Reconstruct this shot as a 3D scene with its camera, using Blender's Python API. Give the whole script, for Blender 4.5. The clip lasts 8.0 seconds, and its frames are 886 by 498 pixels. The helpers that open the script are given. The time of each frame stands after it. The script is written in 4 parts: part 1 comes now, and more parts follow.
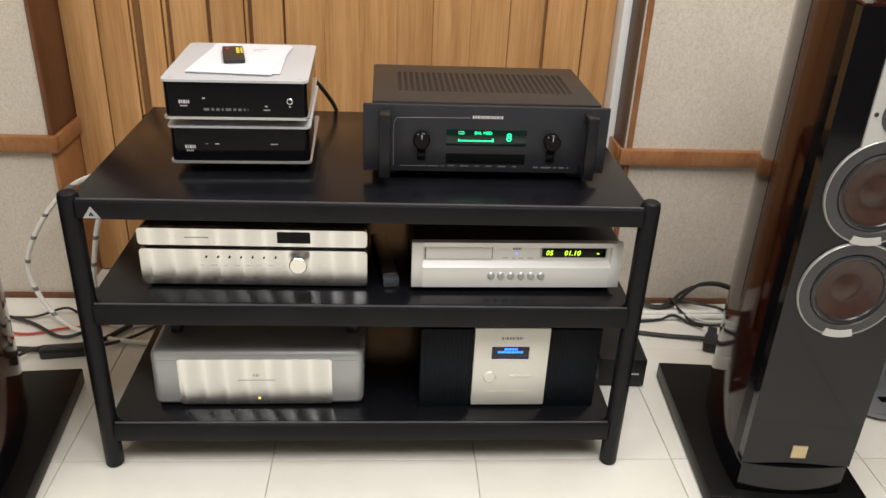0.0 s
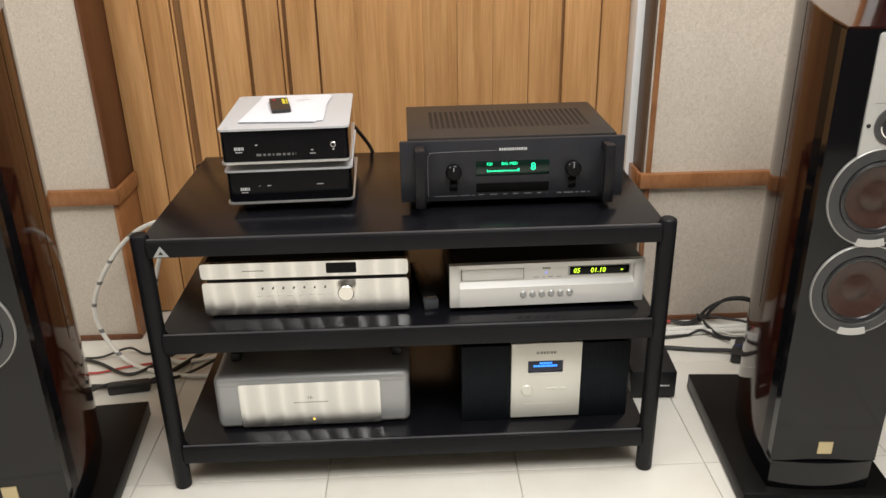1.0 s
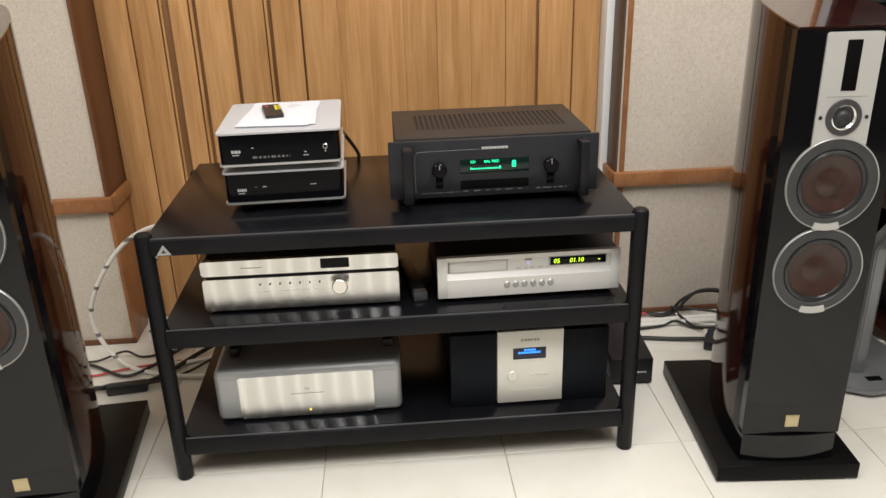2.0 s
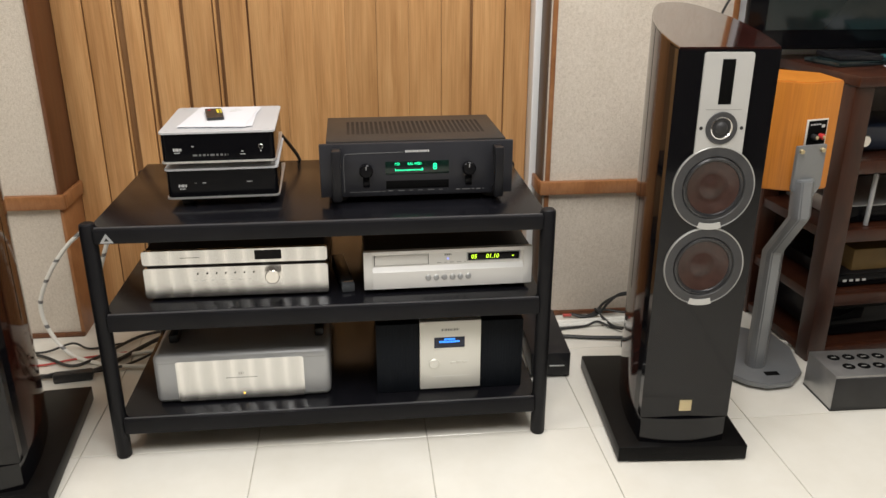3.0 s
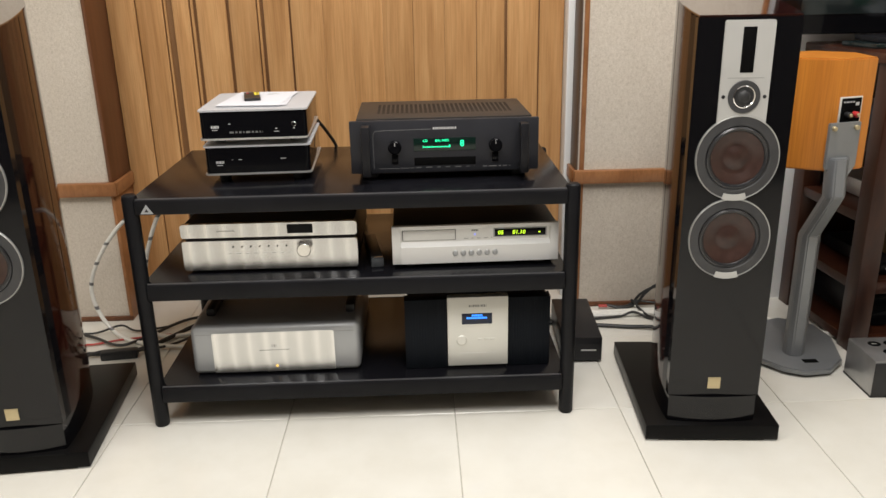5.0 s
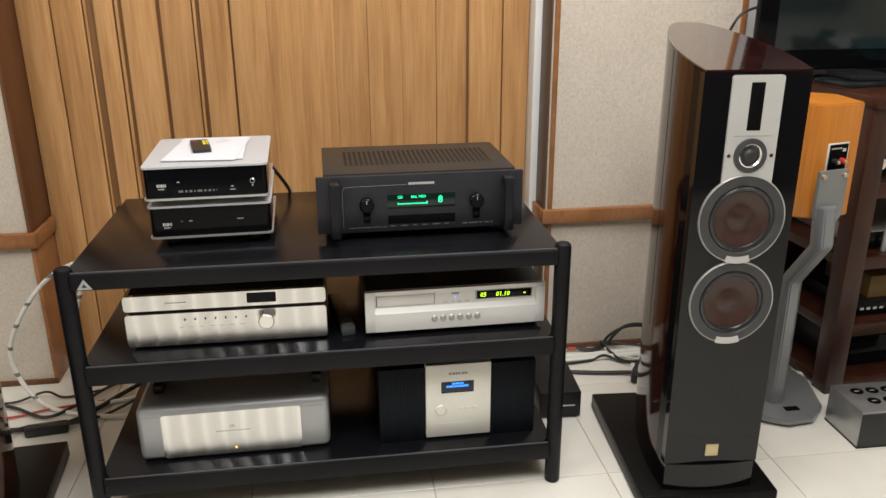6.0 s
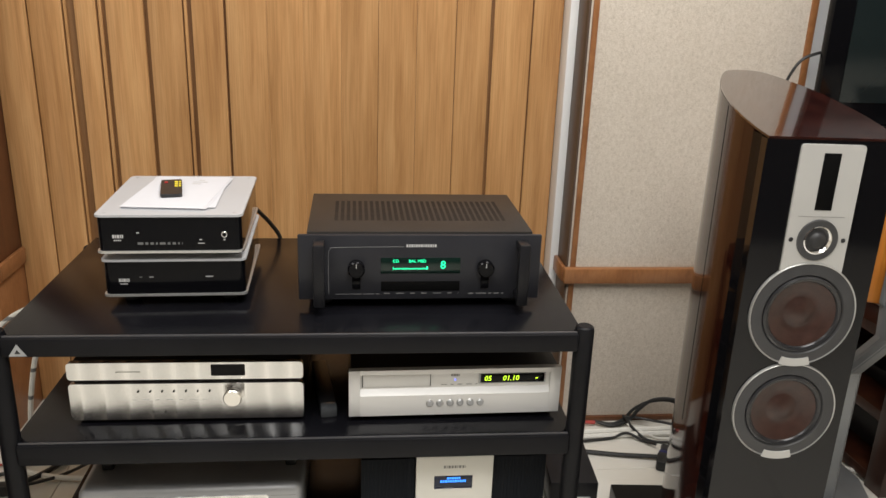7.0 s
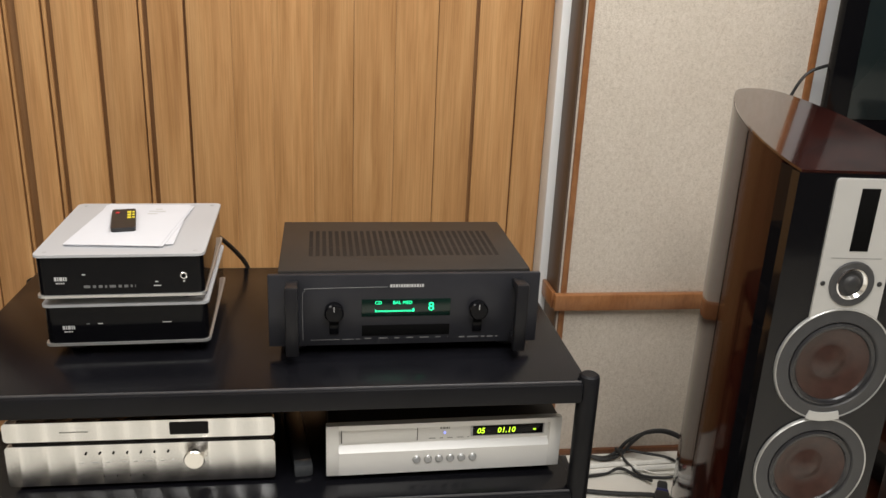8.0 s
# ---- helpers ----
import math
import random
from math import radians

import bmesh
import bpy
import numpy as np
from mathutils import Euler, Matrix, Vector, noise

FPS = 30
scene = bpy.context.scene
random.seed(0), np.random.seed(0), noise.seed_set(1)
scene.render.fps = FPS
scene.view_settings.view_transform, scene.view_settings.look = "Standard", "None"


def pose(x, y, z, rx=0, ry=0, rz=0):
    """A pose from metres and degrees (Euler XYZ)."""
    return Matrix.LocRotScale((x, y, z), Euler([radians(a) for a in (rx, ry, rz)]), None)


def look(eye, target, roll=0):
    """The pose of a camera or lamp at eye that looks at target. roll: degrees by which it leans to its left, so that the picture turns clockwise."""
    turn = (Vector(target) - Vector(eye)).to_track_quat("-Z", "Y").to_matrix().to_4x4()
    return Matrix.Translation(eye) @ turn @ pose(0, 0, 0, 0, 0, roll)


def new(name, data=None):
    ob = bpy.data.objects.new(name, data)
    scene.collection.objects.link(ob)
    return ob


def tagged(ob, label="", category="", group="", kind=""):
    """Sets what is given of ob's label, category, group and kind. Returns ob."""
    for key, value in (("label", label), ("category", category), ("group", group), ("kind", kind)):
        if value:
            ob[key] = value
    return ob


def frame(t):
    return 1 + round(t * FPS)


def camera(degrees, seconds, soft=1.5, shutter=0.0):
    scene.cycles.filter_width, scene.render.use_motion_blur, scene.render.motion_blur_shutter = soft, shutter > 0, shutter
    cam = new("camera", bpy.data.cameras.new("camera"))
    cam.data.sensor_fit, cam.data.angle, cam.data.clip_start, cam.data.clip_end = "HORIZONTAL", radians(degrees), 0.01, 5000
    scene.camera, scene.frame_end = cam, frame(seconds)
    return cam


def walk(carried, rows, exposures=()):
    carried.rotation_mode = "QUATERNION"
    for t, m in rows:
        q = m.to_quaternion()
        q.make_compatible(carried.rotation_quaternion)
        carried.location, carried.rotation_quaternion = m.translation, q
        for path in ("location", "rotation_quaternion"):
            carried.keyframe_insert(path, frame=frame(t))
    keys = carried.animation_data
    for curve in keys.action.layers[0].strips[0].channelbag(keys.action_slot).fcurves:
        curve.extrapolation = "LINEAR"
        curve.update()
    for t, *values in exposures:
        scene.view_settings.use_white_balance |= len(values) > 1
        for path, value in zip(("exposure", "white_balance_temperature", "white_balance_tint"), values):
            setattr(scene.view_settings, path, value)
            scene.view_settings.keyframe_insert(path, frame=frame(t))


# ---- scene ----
cam = camera(58.0, 8.0)
PATH = [
    (0, (0.182, 0.05, 1.193), (0.317, 1.835, 0.301), 2.7),
    (0.5, (0.201, -0.02, 1.212), (0.249, 1.789, 0.359), 0.5),
    (1, (0.165, -0.089, 1.218), (0.224, 1.744, 0.42), -1.1),
    (2.3, (0.135, -0.233, 1.216), (0.278, 1.612, 0.459), -1.1),
    (2.5, (0.151, -0.261, 1.211), (0.315, 1.587, 0.465), -0.6),
    (3, (0.23, -0.378, 1.215), (0.426, 1.479, 0.499), 0.1),
    (3.5, (0.295, -0.462, 1.159), (0.437, 1.412, 0.474), -1.5),
    (4, (0.327, -0.482, 1.091), (0.391, 1.421, 0.477), -2.2),
    (4.2, (0.319, -0.481, 1.079), (0.365, 1.431, 0.493), -2.0),
    (5.3, (0.281, -0.431, 1.139), (0.363, 1.451, 0.466), -0.2),
    (5.5, (0.236, -0.381, 1.17), (0.379, 1.495, 0.494), 0.8),
    (6, (0.171, -0.228, 1.208), (0.433, 1.638, 0.537), -0.2),
    (6.5, (0.201, -0.104, 1.217), (0.487, 1.759, 0.546), 0.2),
    (7, (0.254, 0.053, 1.232), (0.453, 1.937, 0.592), 2.1),
    (7.5, (0.271, 0.135, 1.241), (0.472, 2.018, 0.598), 2.4),
    (8, (0.236, 0.232, 1.25), (0.514, 2.105, 0.605), 2.6),
]
walk(cam, [(t, look(eye, target, roll)) for t, eye, target, roll in PATH],
     [(0.0, 0.03), (1.0, 0.02), (2.5, 0.0), (4.0, -0.03), (5.5, -0.03), (7.0, -0.12), (8.0, -0.17)])

# ==== place ====
# ---- light ----
world = bpy.data.worlds.new("world")
scene.world = world
world.use_nodes = True
world.node_tree.nodes["Background"].inputs[0].default_value = (0.9, 0.95, 1.0, 1)
world.node_tree.nodes["Background"].inputs[1].default_value = 0.02
scene.view_settings.exposure = 0.0


def area_lamp(name, at, size, power, colour=(1.0, 0.93, 0.82), size_y=None, target=None):
    data = bpy.data.lights.new(name, "AREA")
    data.energy, data.color, data.size = power, colour, size
    if size_y:
        data.shape, data.size_y = "RECTANGLE", size_y
    else:
        data.shape = "DISK"
    ob = new(name, data)
    ob.matrix_world = look(at, target or (at[0], at[1] + 0.001, 0))
    return ob


CEILING = 2.55
# assumed square ceiling panels, none in view, set to balance the room's brightness
PANELS = [(-1.05, 0.40, 27), (0.85, 1.28, 31), (0.50, 0.05, 43), (2.25, 0.0, 6)]
for lx, ly, power in PANELS:
    area_lamp("assumed_panel_lamp", (lx, ly, CEILING - 0.03), 0.9, power, (1.0, 0.977, 0.948), size_y=0.9)


# ---- materials ----
def material(name, colour, rough=0.5, metal=0.0, coat=0.0, spec=0.5):
    m = bpy.data.materials.new(name)
    m.use_nodes = True
    b = m.node_tree.nodes["Principled BSDF"]
    b.inputs["Base Color"].default_value = (*colour, 1)
    b.inputs["Roughness"].default_value = rough
    b.inputs["Metallic"].default_value = metal
    b.inputs["Coat Weight"].default_value = coat
    b.inputs["Coat Roughness"].default_value = 0.04
    b.inputs["Specular IOR Level"].default_value = spec
    return m


def node(m, kind, **inputs):
    n = m.node_tree.nodes.new(kind)
    for k, v in inputs.items():
        n.inputs[k.replace("_", " ")].default_value = v
    return n


def link(m, a, b):
    m.node_tree.links.new(a, b)


def coords(m, scale=(1, 1, 1)):
    """Object coordinates, stretched, and shifted from piece to piece."""
    tc, mp, info = node(m, "ShaderNodeTexCoord"), node(m, "ShaderNodeMapping"), node(m, "ShaderNodeObjectInfo")
    mp.inputs["Scale"].default_value = scale
    mul = m.node_tree.nodes.new("ShaderNodeVectorMath")
    mul.operation = "SCALE"
    mul.inputs[0].default_value = (7.3, 5.1, 9.7)
    link(m, info.outputs["Random"], mul.inputs["Scale"])
    link(m, mul.outputs[0], mp.inputs["Location"])
    link(m, tc.outputs["Object"], mp.inputs["Vector"])
    return mp.outputs[0]


def ramp(m, value, stops):
    r = m.node_tree.nodes.new("ShaderNodeValToRGB")
    while len(r.color_ramp.elements) < len(stops):
        r.color_ramp.elements.new(0.5)
    for e, (p, c) in zip(r.color_ramp.elements, stops):
        e.position, e.color = p, (*c, 1)
    link(m, value, r.inputs[0])
    return r.outputs[0]


def bump(m, value, strength, distance):
    b = node(m, "ShaderNodeBump")
    b.inputs["Strength"].default_value, b.inputs["Distance"].default_value = strength, distance
    link(m, value, b.inputs["Height"])
    link(m, b.outputs[0], m.node_tree.nodes["Principled BSDF"].inputs["Normal"])


def noise_of(m, vec, scale, detail=4, rough=0.55, distort=0.0):
    n = node(m, "ShaderNodeTexNoise", Scale=scale, Detail=detail, Roughness=rough, Distortion=distort)
    link(m, vec, n.inputs["Vector"])
    return n.outputs[0]


def base(m, out):
    link(m, out, m.node_tree.nodes["Principled BSDF"].inputs["Base Color"])


def gloss(m, value, lo, hi):
    r = node(m, "ShaderNodeMapRange")
    r.inputs["To Min"].default_value, r.inputs["To Max"].default_value = lo, hi
    link(m, value, r.inputs[0])
    link(m, r.outputs[0], m.node_tree.nodes["Principled BSDF"].inputs["Roughness"])


def varied(name, colour, rough, spread=0.15, scale=6, metal=0.0, coat=0.0, fine=0.0, fine_scale=400, stretch=(1, 1, 1), spec=0.5):
    """A surface with soft blotches, uneven gloss and a fine grain."""
    m = material(name, colour, rough, metal, coat, spec)
    v = coords(m, stretch)
    n = noise_of(m, v, scale, 5)
    base(m, ramp(m, n, [(0.3, tuple(c * (1 - spread) for c in colour)), (0.7, tuple(min(1, c * (1 + spread)) for c in colour))]))
    gloss(m, n, rough * 0.85, rough * 1.2)
    if fine:
        bump(m, noise_of(m, v, fine_scale, 2), fine, 0.001)
    return m


def wood(name, dark, mid, light, rough=0.4, grain=(14, 14, 0.9), coat=0.0, wave=2.2, tint=0.0, spec=0.5):
    """Straight-grained wood, its grain along z."""
    m = material(name, mid, rough, coat=coat, spec=spec)
    v = coords(m, grain)
    n = noise_of(m, v, wave, 7, 0.62, 0.35)
    fibre = noise_of(m, coords(m, (grain[0] * 9, grain[1] * 9, grain[2] * 2.2)), 2.5, 3)
    a = ramp(m, n, [(0.28, dark), (0.5, mid), (0.72, light)])
    mix = node(m, "ShaderNodeMix")
    mix.data_type, mix.blend_type = "RGBA", "MULTIPLY"
    mix.inputs[0].default_value = 0.5
    link(m, a, mix.inputs[6])
    link(m, ramp(m, fibre, [(0.3, (0.6, 0.56, 0.5)), (0.6, (1, 1, 1))]), mix.inputs[7])
    out = mix.outputs[2]
    if tint:  # boards differ a little in tone
        info, hue = node(m, "ShaderNodeObjectInfo"), node(m, "ShaderNodeHueSaturation")
        span = node(m, "ShaderNodeMapRange")
        span.inputs["To Min"].default_value, span.inputs["To Max"].default_value = 1 - tint, 1 + tint
        link(m, info.outputs["Random"], span.inputs[0])
        link(m, span.outputs[0], hue.inputs["Value"])
        link(m, out, hue.inputs["Color"])
        out = hue.outputs[0]
    base(m, out)
    gloss(m, fibre, rough * 0.8, rough * 1.25)
    bump(m, fibre, 0.12, 0.001)
    return m


def brushed(name, colour, rough, aniso=0.85, flute=0.0):
    """Aluminium brushed along x, cut into shallow upright scallops."""
    m = material(name, colour, rough, 1.0)
    b = m.node_tree.nodes["Principled BSDF"]
    b.inputs["Anisotropic"].default_value = aniso
    t = node(m, "ShaderNodeCombineXYZ")
    t.inputs[2].default_value = 1.0
    link(m, t.outputs[0], b.inputs["Tangent"])
    n = noise_of(m, coords(m, (1.5, 60, 260)), 3, 3)
    gloss(m, n, rough * 0.98, rough * 1.02)
    if flute:
        tc, sep = node(m, "ShaderNodeTexCoord"), node(m, "ShaderNodeSeparateXYZ")
        link(m, tc.outputs["Object"], sep.inputs[0])
        last = sep.outputs[0]
        for op, value in (("ADD", 0.0015), ("PINGPONG", 0.0218), ("DIVIDE", 0.0218), ("POWER", 2.0)):
            k = m.node_tree.nodes.new("ShaderNodeMath")
            k.operation = op
            k.inputs[1].default_value = value
            link(m, last, k.inputs[0])
            last = k.outputs[0]
        wave = noise_of(m, coords(m, (30, 1, 1.2)), 3, 2)
        add = m.node_tree.nodes.new("ShaderNodeMath")
        add.operation = "MULTIPLY_ADD"
        add.inputs[1].default_value = 0.5
        link(m, wave, add.inputs[0])
        link(m, last, add.inputs[2])
        # the scallops' sheen is put into the colour: dim valleys, bright cusps
        base(m, ramp(m, add.outputs[0], [(0.22, tuple(c * 0.80 for c in colour)), (0.75, tuple(c * 0.90 for c in colour)), (1.0, colour)]))
        bump(m, last, 1.0, flute)
    else:
        bump(m, n, 0.03, 0.0004)
    return m


def glow(name, colour, strength):
    m = material(name, tuple(c * 0.1 for c in colour), 0.4)
    b = m.node_tree.nodes["Principled BSDF"]
    b.inputs["Emission Color"].default_value = (*colour, 1)
    b.inputs["Emission Strength"].default_value = strength
    return m


def fabric_material():
    """Coarse woven cloth: pale slubs over darker gaps."""
    m = material("wall_fabric", (0.52, 0.46, 0.38), 0.95, spec=0.15)
    patch = noise_of(m, coords(m), 5, 3)
    slub = noise_of(m, coords(m, (1.5, 1, 1)), 95, 6, 0.8)
    knot = noise_of(m, coords(m, (0.8, 1, 1.6)), 260, 3, 0.7)
    mid = node(m, "ShaderNodeMath")
    mid.operation = "MULTIPLY_ADD"
    mid.inputs[1].default_value = 0.45
    link(m, knot, mid.inputs[0])
    half_slub = node(m, "ShaderNodeMath")
    half_slub.operation = "MULTIPLY"
    half_slub.inputs[1].default_value = 0.55
    link(m, slub, half_slub.inputs[0])
    link(m, half_slub.outputs[0], mid.inputs[2])
    weave = mid.outputs[0]
    a = ramp(m, weave, [(0.34, (0.47, 0.41, 0.34)), (0.47, (0.61, 0.545, 0.465)), (0.56, (0.67, 0.605, 0.525)), (0.68, (0.74, 0.685, 0.61))])
    mix = node(m, "ShaderNodeMix")
    mix.data_type, mix.blend_type = "RGBA", "MULTIPLY"
    mix.inputs[0].default_value = 0.6
    link(m, a, mix.inputs[6])
    link(m, ramp(m, patch, [(0.3, (0.92, 0.915, 0.90)), (0.7, (1, 1, 1))]), mix.inputs[7])
    base(m, mix.outputs[2])
    bump(m, weave, 1.0, 0.004)
    return m


def tile_material():
    m = material("floor_tile", (0.74, 0.71, 0.62), 0.12)
    n = noise_of(m, coords(m), 5, 6, 0.6)
    base(m, ramp(m, n, [(0.3, (0.68, 0.655, 0.585)), (0.7, (0.745, 0.725, 0.665))]))
    gloss(m, n, 0.08, 0.16)
    return m


FABRIC = fabric_material()
TILE = tile_material()
GROUT = varied("grout", (0.50, 0.475, 0.42), 0.9, 0.2, 40)
PANEL = wood("plank_wood", (0.40, 0.198, 0.072), (0.55, 0.297, 0.121), (0.64, 0.372, 0.164), 0.36, tint=0.07)
PANEL_DARK = wood("groove_wood", (0.15, 0.068, 0.024), (0.21, 0.100, 0.036), (0.26, 0.132, 0.050), 0.5)
TRIM = wood("trim_wood", (0.22, 0.088, 0.032), (0.30, 0.13, 0.05), (0.35, 0.16, 0.066), 0.34, grain=(6, 6, 6))
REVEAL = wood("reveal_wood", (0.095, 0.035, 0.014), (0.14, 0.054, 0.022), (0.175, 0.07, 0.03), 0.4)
SHADEREVEAL = wood("shaded_reveal_wood", (0.07, 0.045, 0.03), (0.10, 0.068, 0.048), (0.13, 0.09, 0.065), 0.5)
WHITE = varied("white_wall_paint", (0.84, 0.845, 0.84), 0.7, 0.04, 4, fine=0.1)
CREAM = varied("cream_wall_paint", (0.68, 0.63, 0.54), 0.8, 0.05, 3, fine=0.1)
DARKWALL = varied("dark_unseen_wall", (0.05, 0.04, 0.035), 0.7, 0.2, 3, fine=0.1)
POWDER = varied("black_powder_coat", (0.0075, 0.0075, 0.009), 0.42, 0.25, 8, fine=0.25, fine_scale=900, spec=0.17)
SHELF = varied("black_shelf_laminate", (0.0055, 0.0055, 0.0072), 0.22, 0.3, 5, fine=0.05, fine_scale=500, spec=0.30)
# pale metal that paints the highlight along the shelves' front edges
EDGEGLINT = material("edge_highlight_metal", (0.15, 0.15, 0.16), 0.38, 0.7)
BLACK = varied("black_anodised_metal", (0.011, 0.011, 0.013), 0.36, 0.2, 10, fine=0.12, fine_scale=1200, spec=0.3)
FACE = varied("dark_anodised_faceplate", (0.023, 0.0235, 0.028), 0.36, 0.15, 10, fine=0.1, fine_scale=1200, spec=0.4)
VENT = material("dark_vent_mesh", (0.0135, 0.012, 0.0115), 0.6, spec=0.2)
HEATSINK = varied("blue_black_anodised_metal", (0.0065, 0.0085, 0.012), 0.55, 0.15, 10, fine=0.1, fine_scale=1200, spec=0.14)
BLACKTOP = varied("black_cover_metal", (0.026, 0.023, 0.021), 0.42, 0.15, 8, fine=0.15, fine_scale=1000, spec=0.3)
PIT = material("black_recess", (0.003, 0.003, 0.003), 0.9, spec=0.08)
GLOSS = material("black_gloss", (0.004, 0.004, 0.005), 0.06, spec=0.14)
LID = varied("silver_lid_paint", (0.49, 0.50, 0.52), 0.5, 0.02, 6, metal=0.1, fine=0.04, fine_scale=900)
PIANO = material("black_lacquer", (0.004, 0.004, 0.005), 0.09, spec=0.42)
BRUSHED = brushed("brushed_aluminium", (0.93, 0.93, 0.92), 0.25, 0.5, 0.0020)
TURNED = brushed("turned_aluminium", (0.88, 0.86, 0.82), 0.22, 0.3)
SATIN = varied("satin_aluminium", (0.74, 0.74, 0.73), 0.36, 0.03, 6, metal=0.8, fine=0.04, fine_scale=900)
SILVER = varied("silver_paint", (0.78, 0.775, 0.755), 0.40, 0.03, 6, metal=0.2, fine=0.05, fine_scale=800)
GREYSILVER = varied("grey_metal_paint", (0.43, 0.44, 0.45), 0.42, 0.06, 6, metal=0.4, fine=0.06, fine_scale=800)
STRIPMETAL = varied("grey_sheet_metal", (0.42, 0.42, 0.42), 0.33, 0.12, 12, metal=0.8, fine=0.06, fine_scale=700)
STANDGREY = varied("pale_grey_metal_paint", (0.25, 0.26, 0.27), 0.34, 0.08, 9, metal=0.4, fine=0.06, fine_scale=800)
CHAMPAGNE = varied("champagne_aluminium", (0.80, 0.79, 0.73), 0.4, 0.03, 7, metal=0.3, fine=0.04, fine_scale=900)
CHROME = material("chrome", (0.85, 0.85, 0.86), 0.09, 1.0)
TOPLACQUER = wood("rosewood_top_lacquer", (0.009, 0.002, 0.0015), (0.022, 0.005, 0.0035), (0.036, 0.009, 0.006), 0.045, grain=(10, 10, 0.6), coat=1.0, spec=0.5)
ROSEWOOD = wood("rosewood_lacquer", (0.008, 0.002, 0.0014), (0.020, 0.0045, 0.003), (0.040, 0.010, 0.006), 0.055, grain=(10, 10, 0.6), spec=0.22)
CONE = varied("brown_fibre_cone", (0.040, 0.018, 0.0135), 0.36, 0.25, 60, fine=0.3, fine_scale=350)
SURROUND = varied("glossy_black_rubber", (0.022, 0.022, 0.024), 0.24, 0.1, 30)
RUBBER = varied("black_rubber", (0.02, 0.02, 0.021), 0.5, 0.15, 30)
RINGMETAL = material("grey_ring_metal", (0.50, 0.50, 0.49), 0.35, 0.7)
FLANGE = varied("dark_grey_flange", (0.045, 0.045, 0.047), 0.45, 0.12, 30)
WHITISH = varied("ivory_aluminium_plate", (0.52, 0.515, 0.495), 0.45, 0.03, 7, metal=0.2, fine=0.04, fine_scale=900)
GOLD = material("gold_badge_metal", (0.62, 0.52, 0.32), 0.42, 0.8)
PAPER = varied("white_paper", (0.64, 0.65, 0.69), 0.85, 0.02, 10)
PLASTIC = varied("black_plastic", (0.018, 0.018, 0.019), 0.4, 0.2, 20)
YELLOW = material("yellow_button_plastic", (0.75, 0.62, 0.05), 0.5)
RED = material("red_plastic", (0.5, 0.03, 0.03), 0.45)
BLUEDARK = material("dark_blue_collar", (0.012, 0.014, 0.09), 0.4)
# unlit card, brightened by a faint added emission
GREEN = glow("green_card_glow", (0.1, 0.8, 0.12), 0.15)
WHITECABLE = varied("white_cable_sheath", (0.76, 0.75, 0.70), 0.4, 0.06, 60)
BLACKCABLE = varied("black_cable_sheath", (0.018, 0.018, 0.018), 0.45, 0.2, 60)
MARKEDCABLE = material("marked_white_cable_sheath", (0.76, 0.75, 0.70), 0.4)
ticks = node(MARKEDCABLE, "ShaderNodeTexWave", Scale=4.2, Distortion=3.0, Detail=1.0)
ticks.bands_direction = "Z"
link(MARKEDCABLE, node(MARKEDCABLE, "ShaderNodeTexCoord").outputs["Object"], ticks.inputs["Vector"])
base(MARKEDCABLE, ramp(MARKEDCABLE, ticks.outputs[1], [(0.93, (0.76, 0.75, 0.70)), (0.975, (0.16, 0.16, 0.16))]))
REDCABLE = varied("red_cable_sheath", (0.45, 0.05, 0.04), 0.45, 0.1, 60)
CLEARGREY = varied("smoky_clear_plastic", (0.07, 0.075, 0.08), 0.14, 0.2, 60)
ORANGE = wood("orange_lacquered_wood", (0.54, 0.185, 0.024), (0.60, 0.215, 0.029), (0.64, 0.24, 0.036), 0.34, grain=(9, 9, 0.7))
OCHRE = varied("ochre_card", (0.16, 0.10, 0.03), 0.6, 0.2, 10)
CABWOOD = wood("cabinet_wood", (0.020, 0.0055, 0.003), (0.040, 0.0115, 0.0052), (0.060, 0.019, 0.008), 0.34, grain=(7, 7, 2))
SCREEN = material("tv_screen", (0.010, 0.016, 0.017), 0.12)
VFD_GREEN = glow("green_display_segments", (0.02, 1.0, 0.42), 2.2)
VFD_YELLOW = glow("yellow_green_display_segments", (0.62, 1.0, 0.03), 2.2)
VFD_BLUE = glow("blue_display_segments", (0.03, 0.25, 1.0), 2.5)
LED_BLUE = glow("blue_led", (0.15, 0.2, 1.0), 3.0)
LED_AMBER = glow("amber_led", (1.0, 0.55, 0.05), 3.0)
DISPLAY_GREEN = material("dark_green_display", (0.004, 0.016, 0.012), 0.15)
DISPLAY_BLUE = material("dark_blue_display", (0.004, 0.010, 0.035), 0.15)
MARK = material("pale_print", (0.55, 0.55, 0.55), 0.6)
DIMMARK = material("dim_grey_print", (0.16, 0.16, 0.16), 0.6)
PALEPRINT = material("faint_grey_print", (0.42, 0.42, 0.40), 0.5)
GREYPRINT = material("grey_print", (0.25, 0.25, 0.24), 0.6)


# ---- mesh helpers ----
def box(bm, x0, x1, y0, y1, z0, z1, r=0.0, seg=2):
    """A box, its edges rounded by r."""
    m = Matrix.LocRotScale(((x0 + x1) / 2, (y0 + y1) / 2, (z0 + z1) / 2), None, (x1 - x0, y1 - y0, z1 - z0))
    vs = bmesh.ops.create_cube(bm, size=1, matrix=m)["verts"]
    if r:
        es = {e for v in vs for e in v.link_edges}
        bmesh.ops.bevel(bm, geom=list(es), offset=r, segments=seg, profile=0.5, affect="EDGES")
    return bm


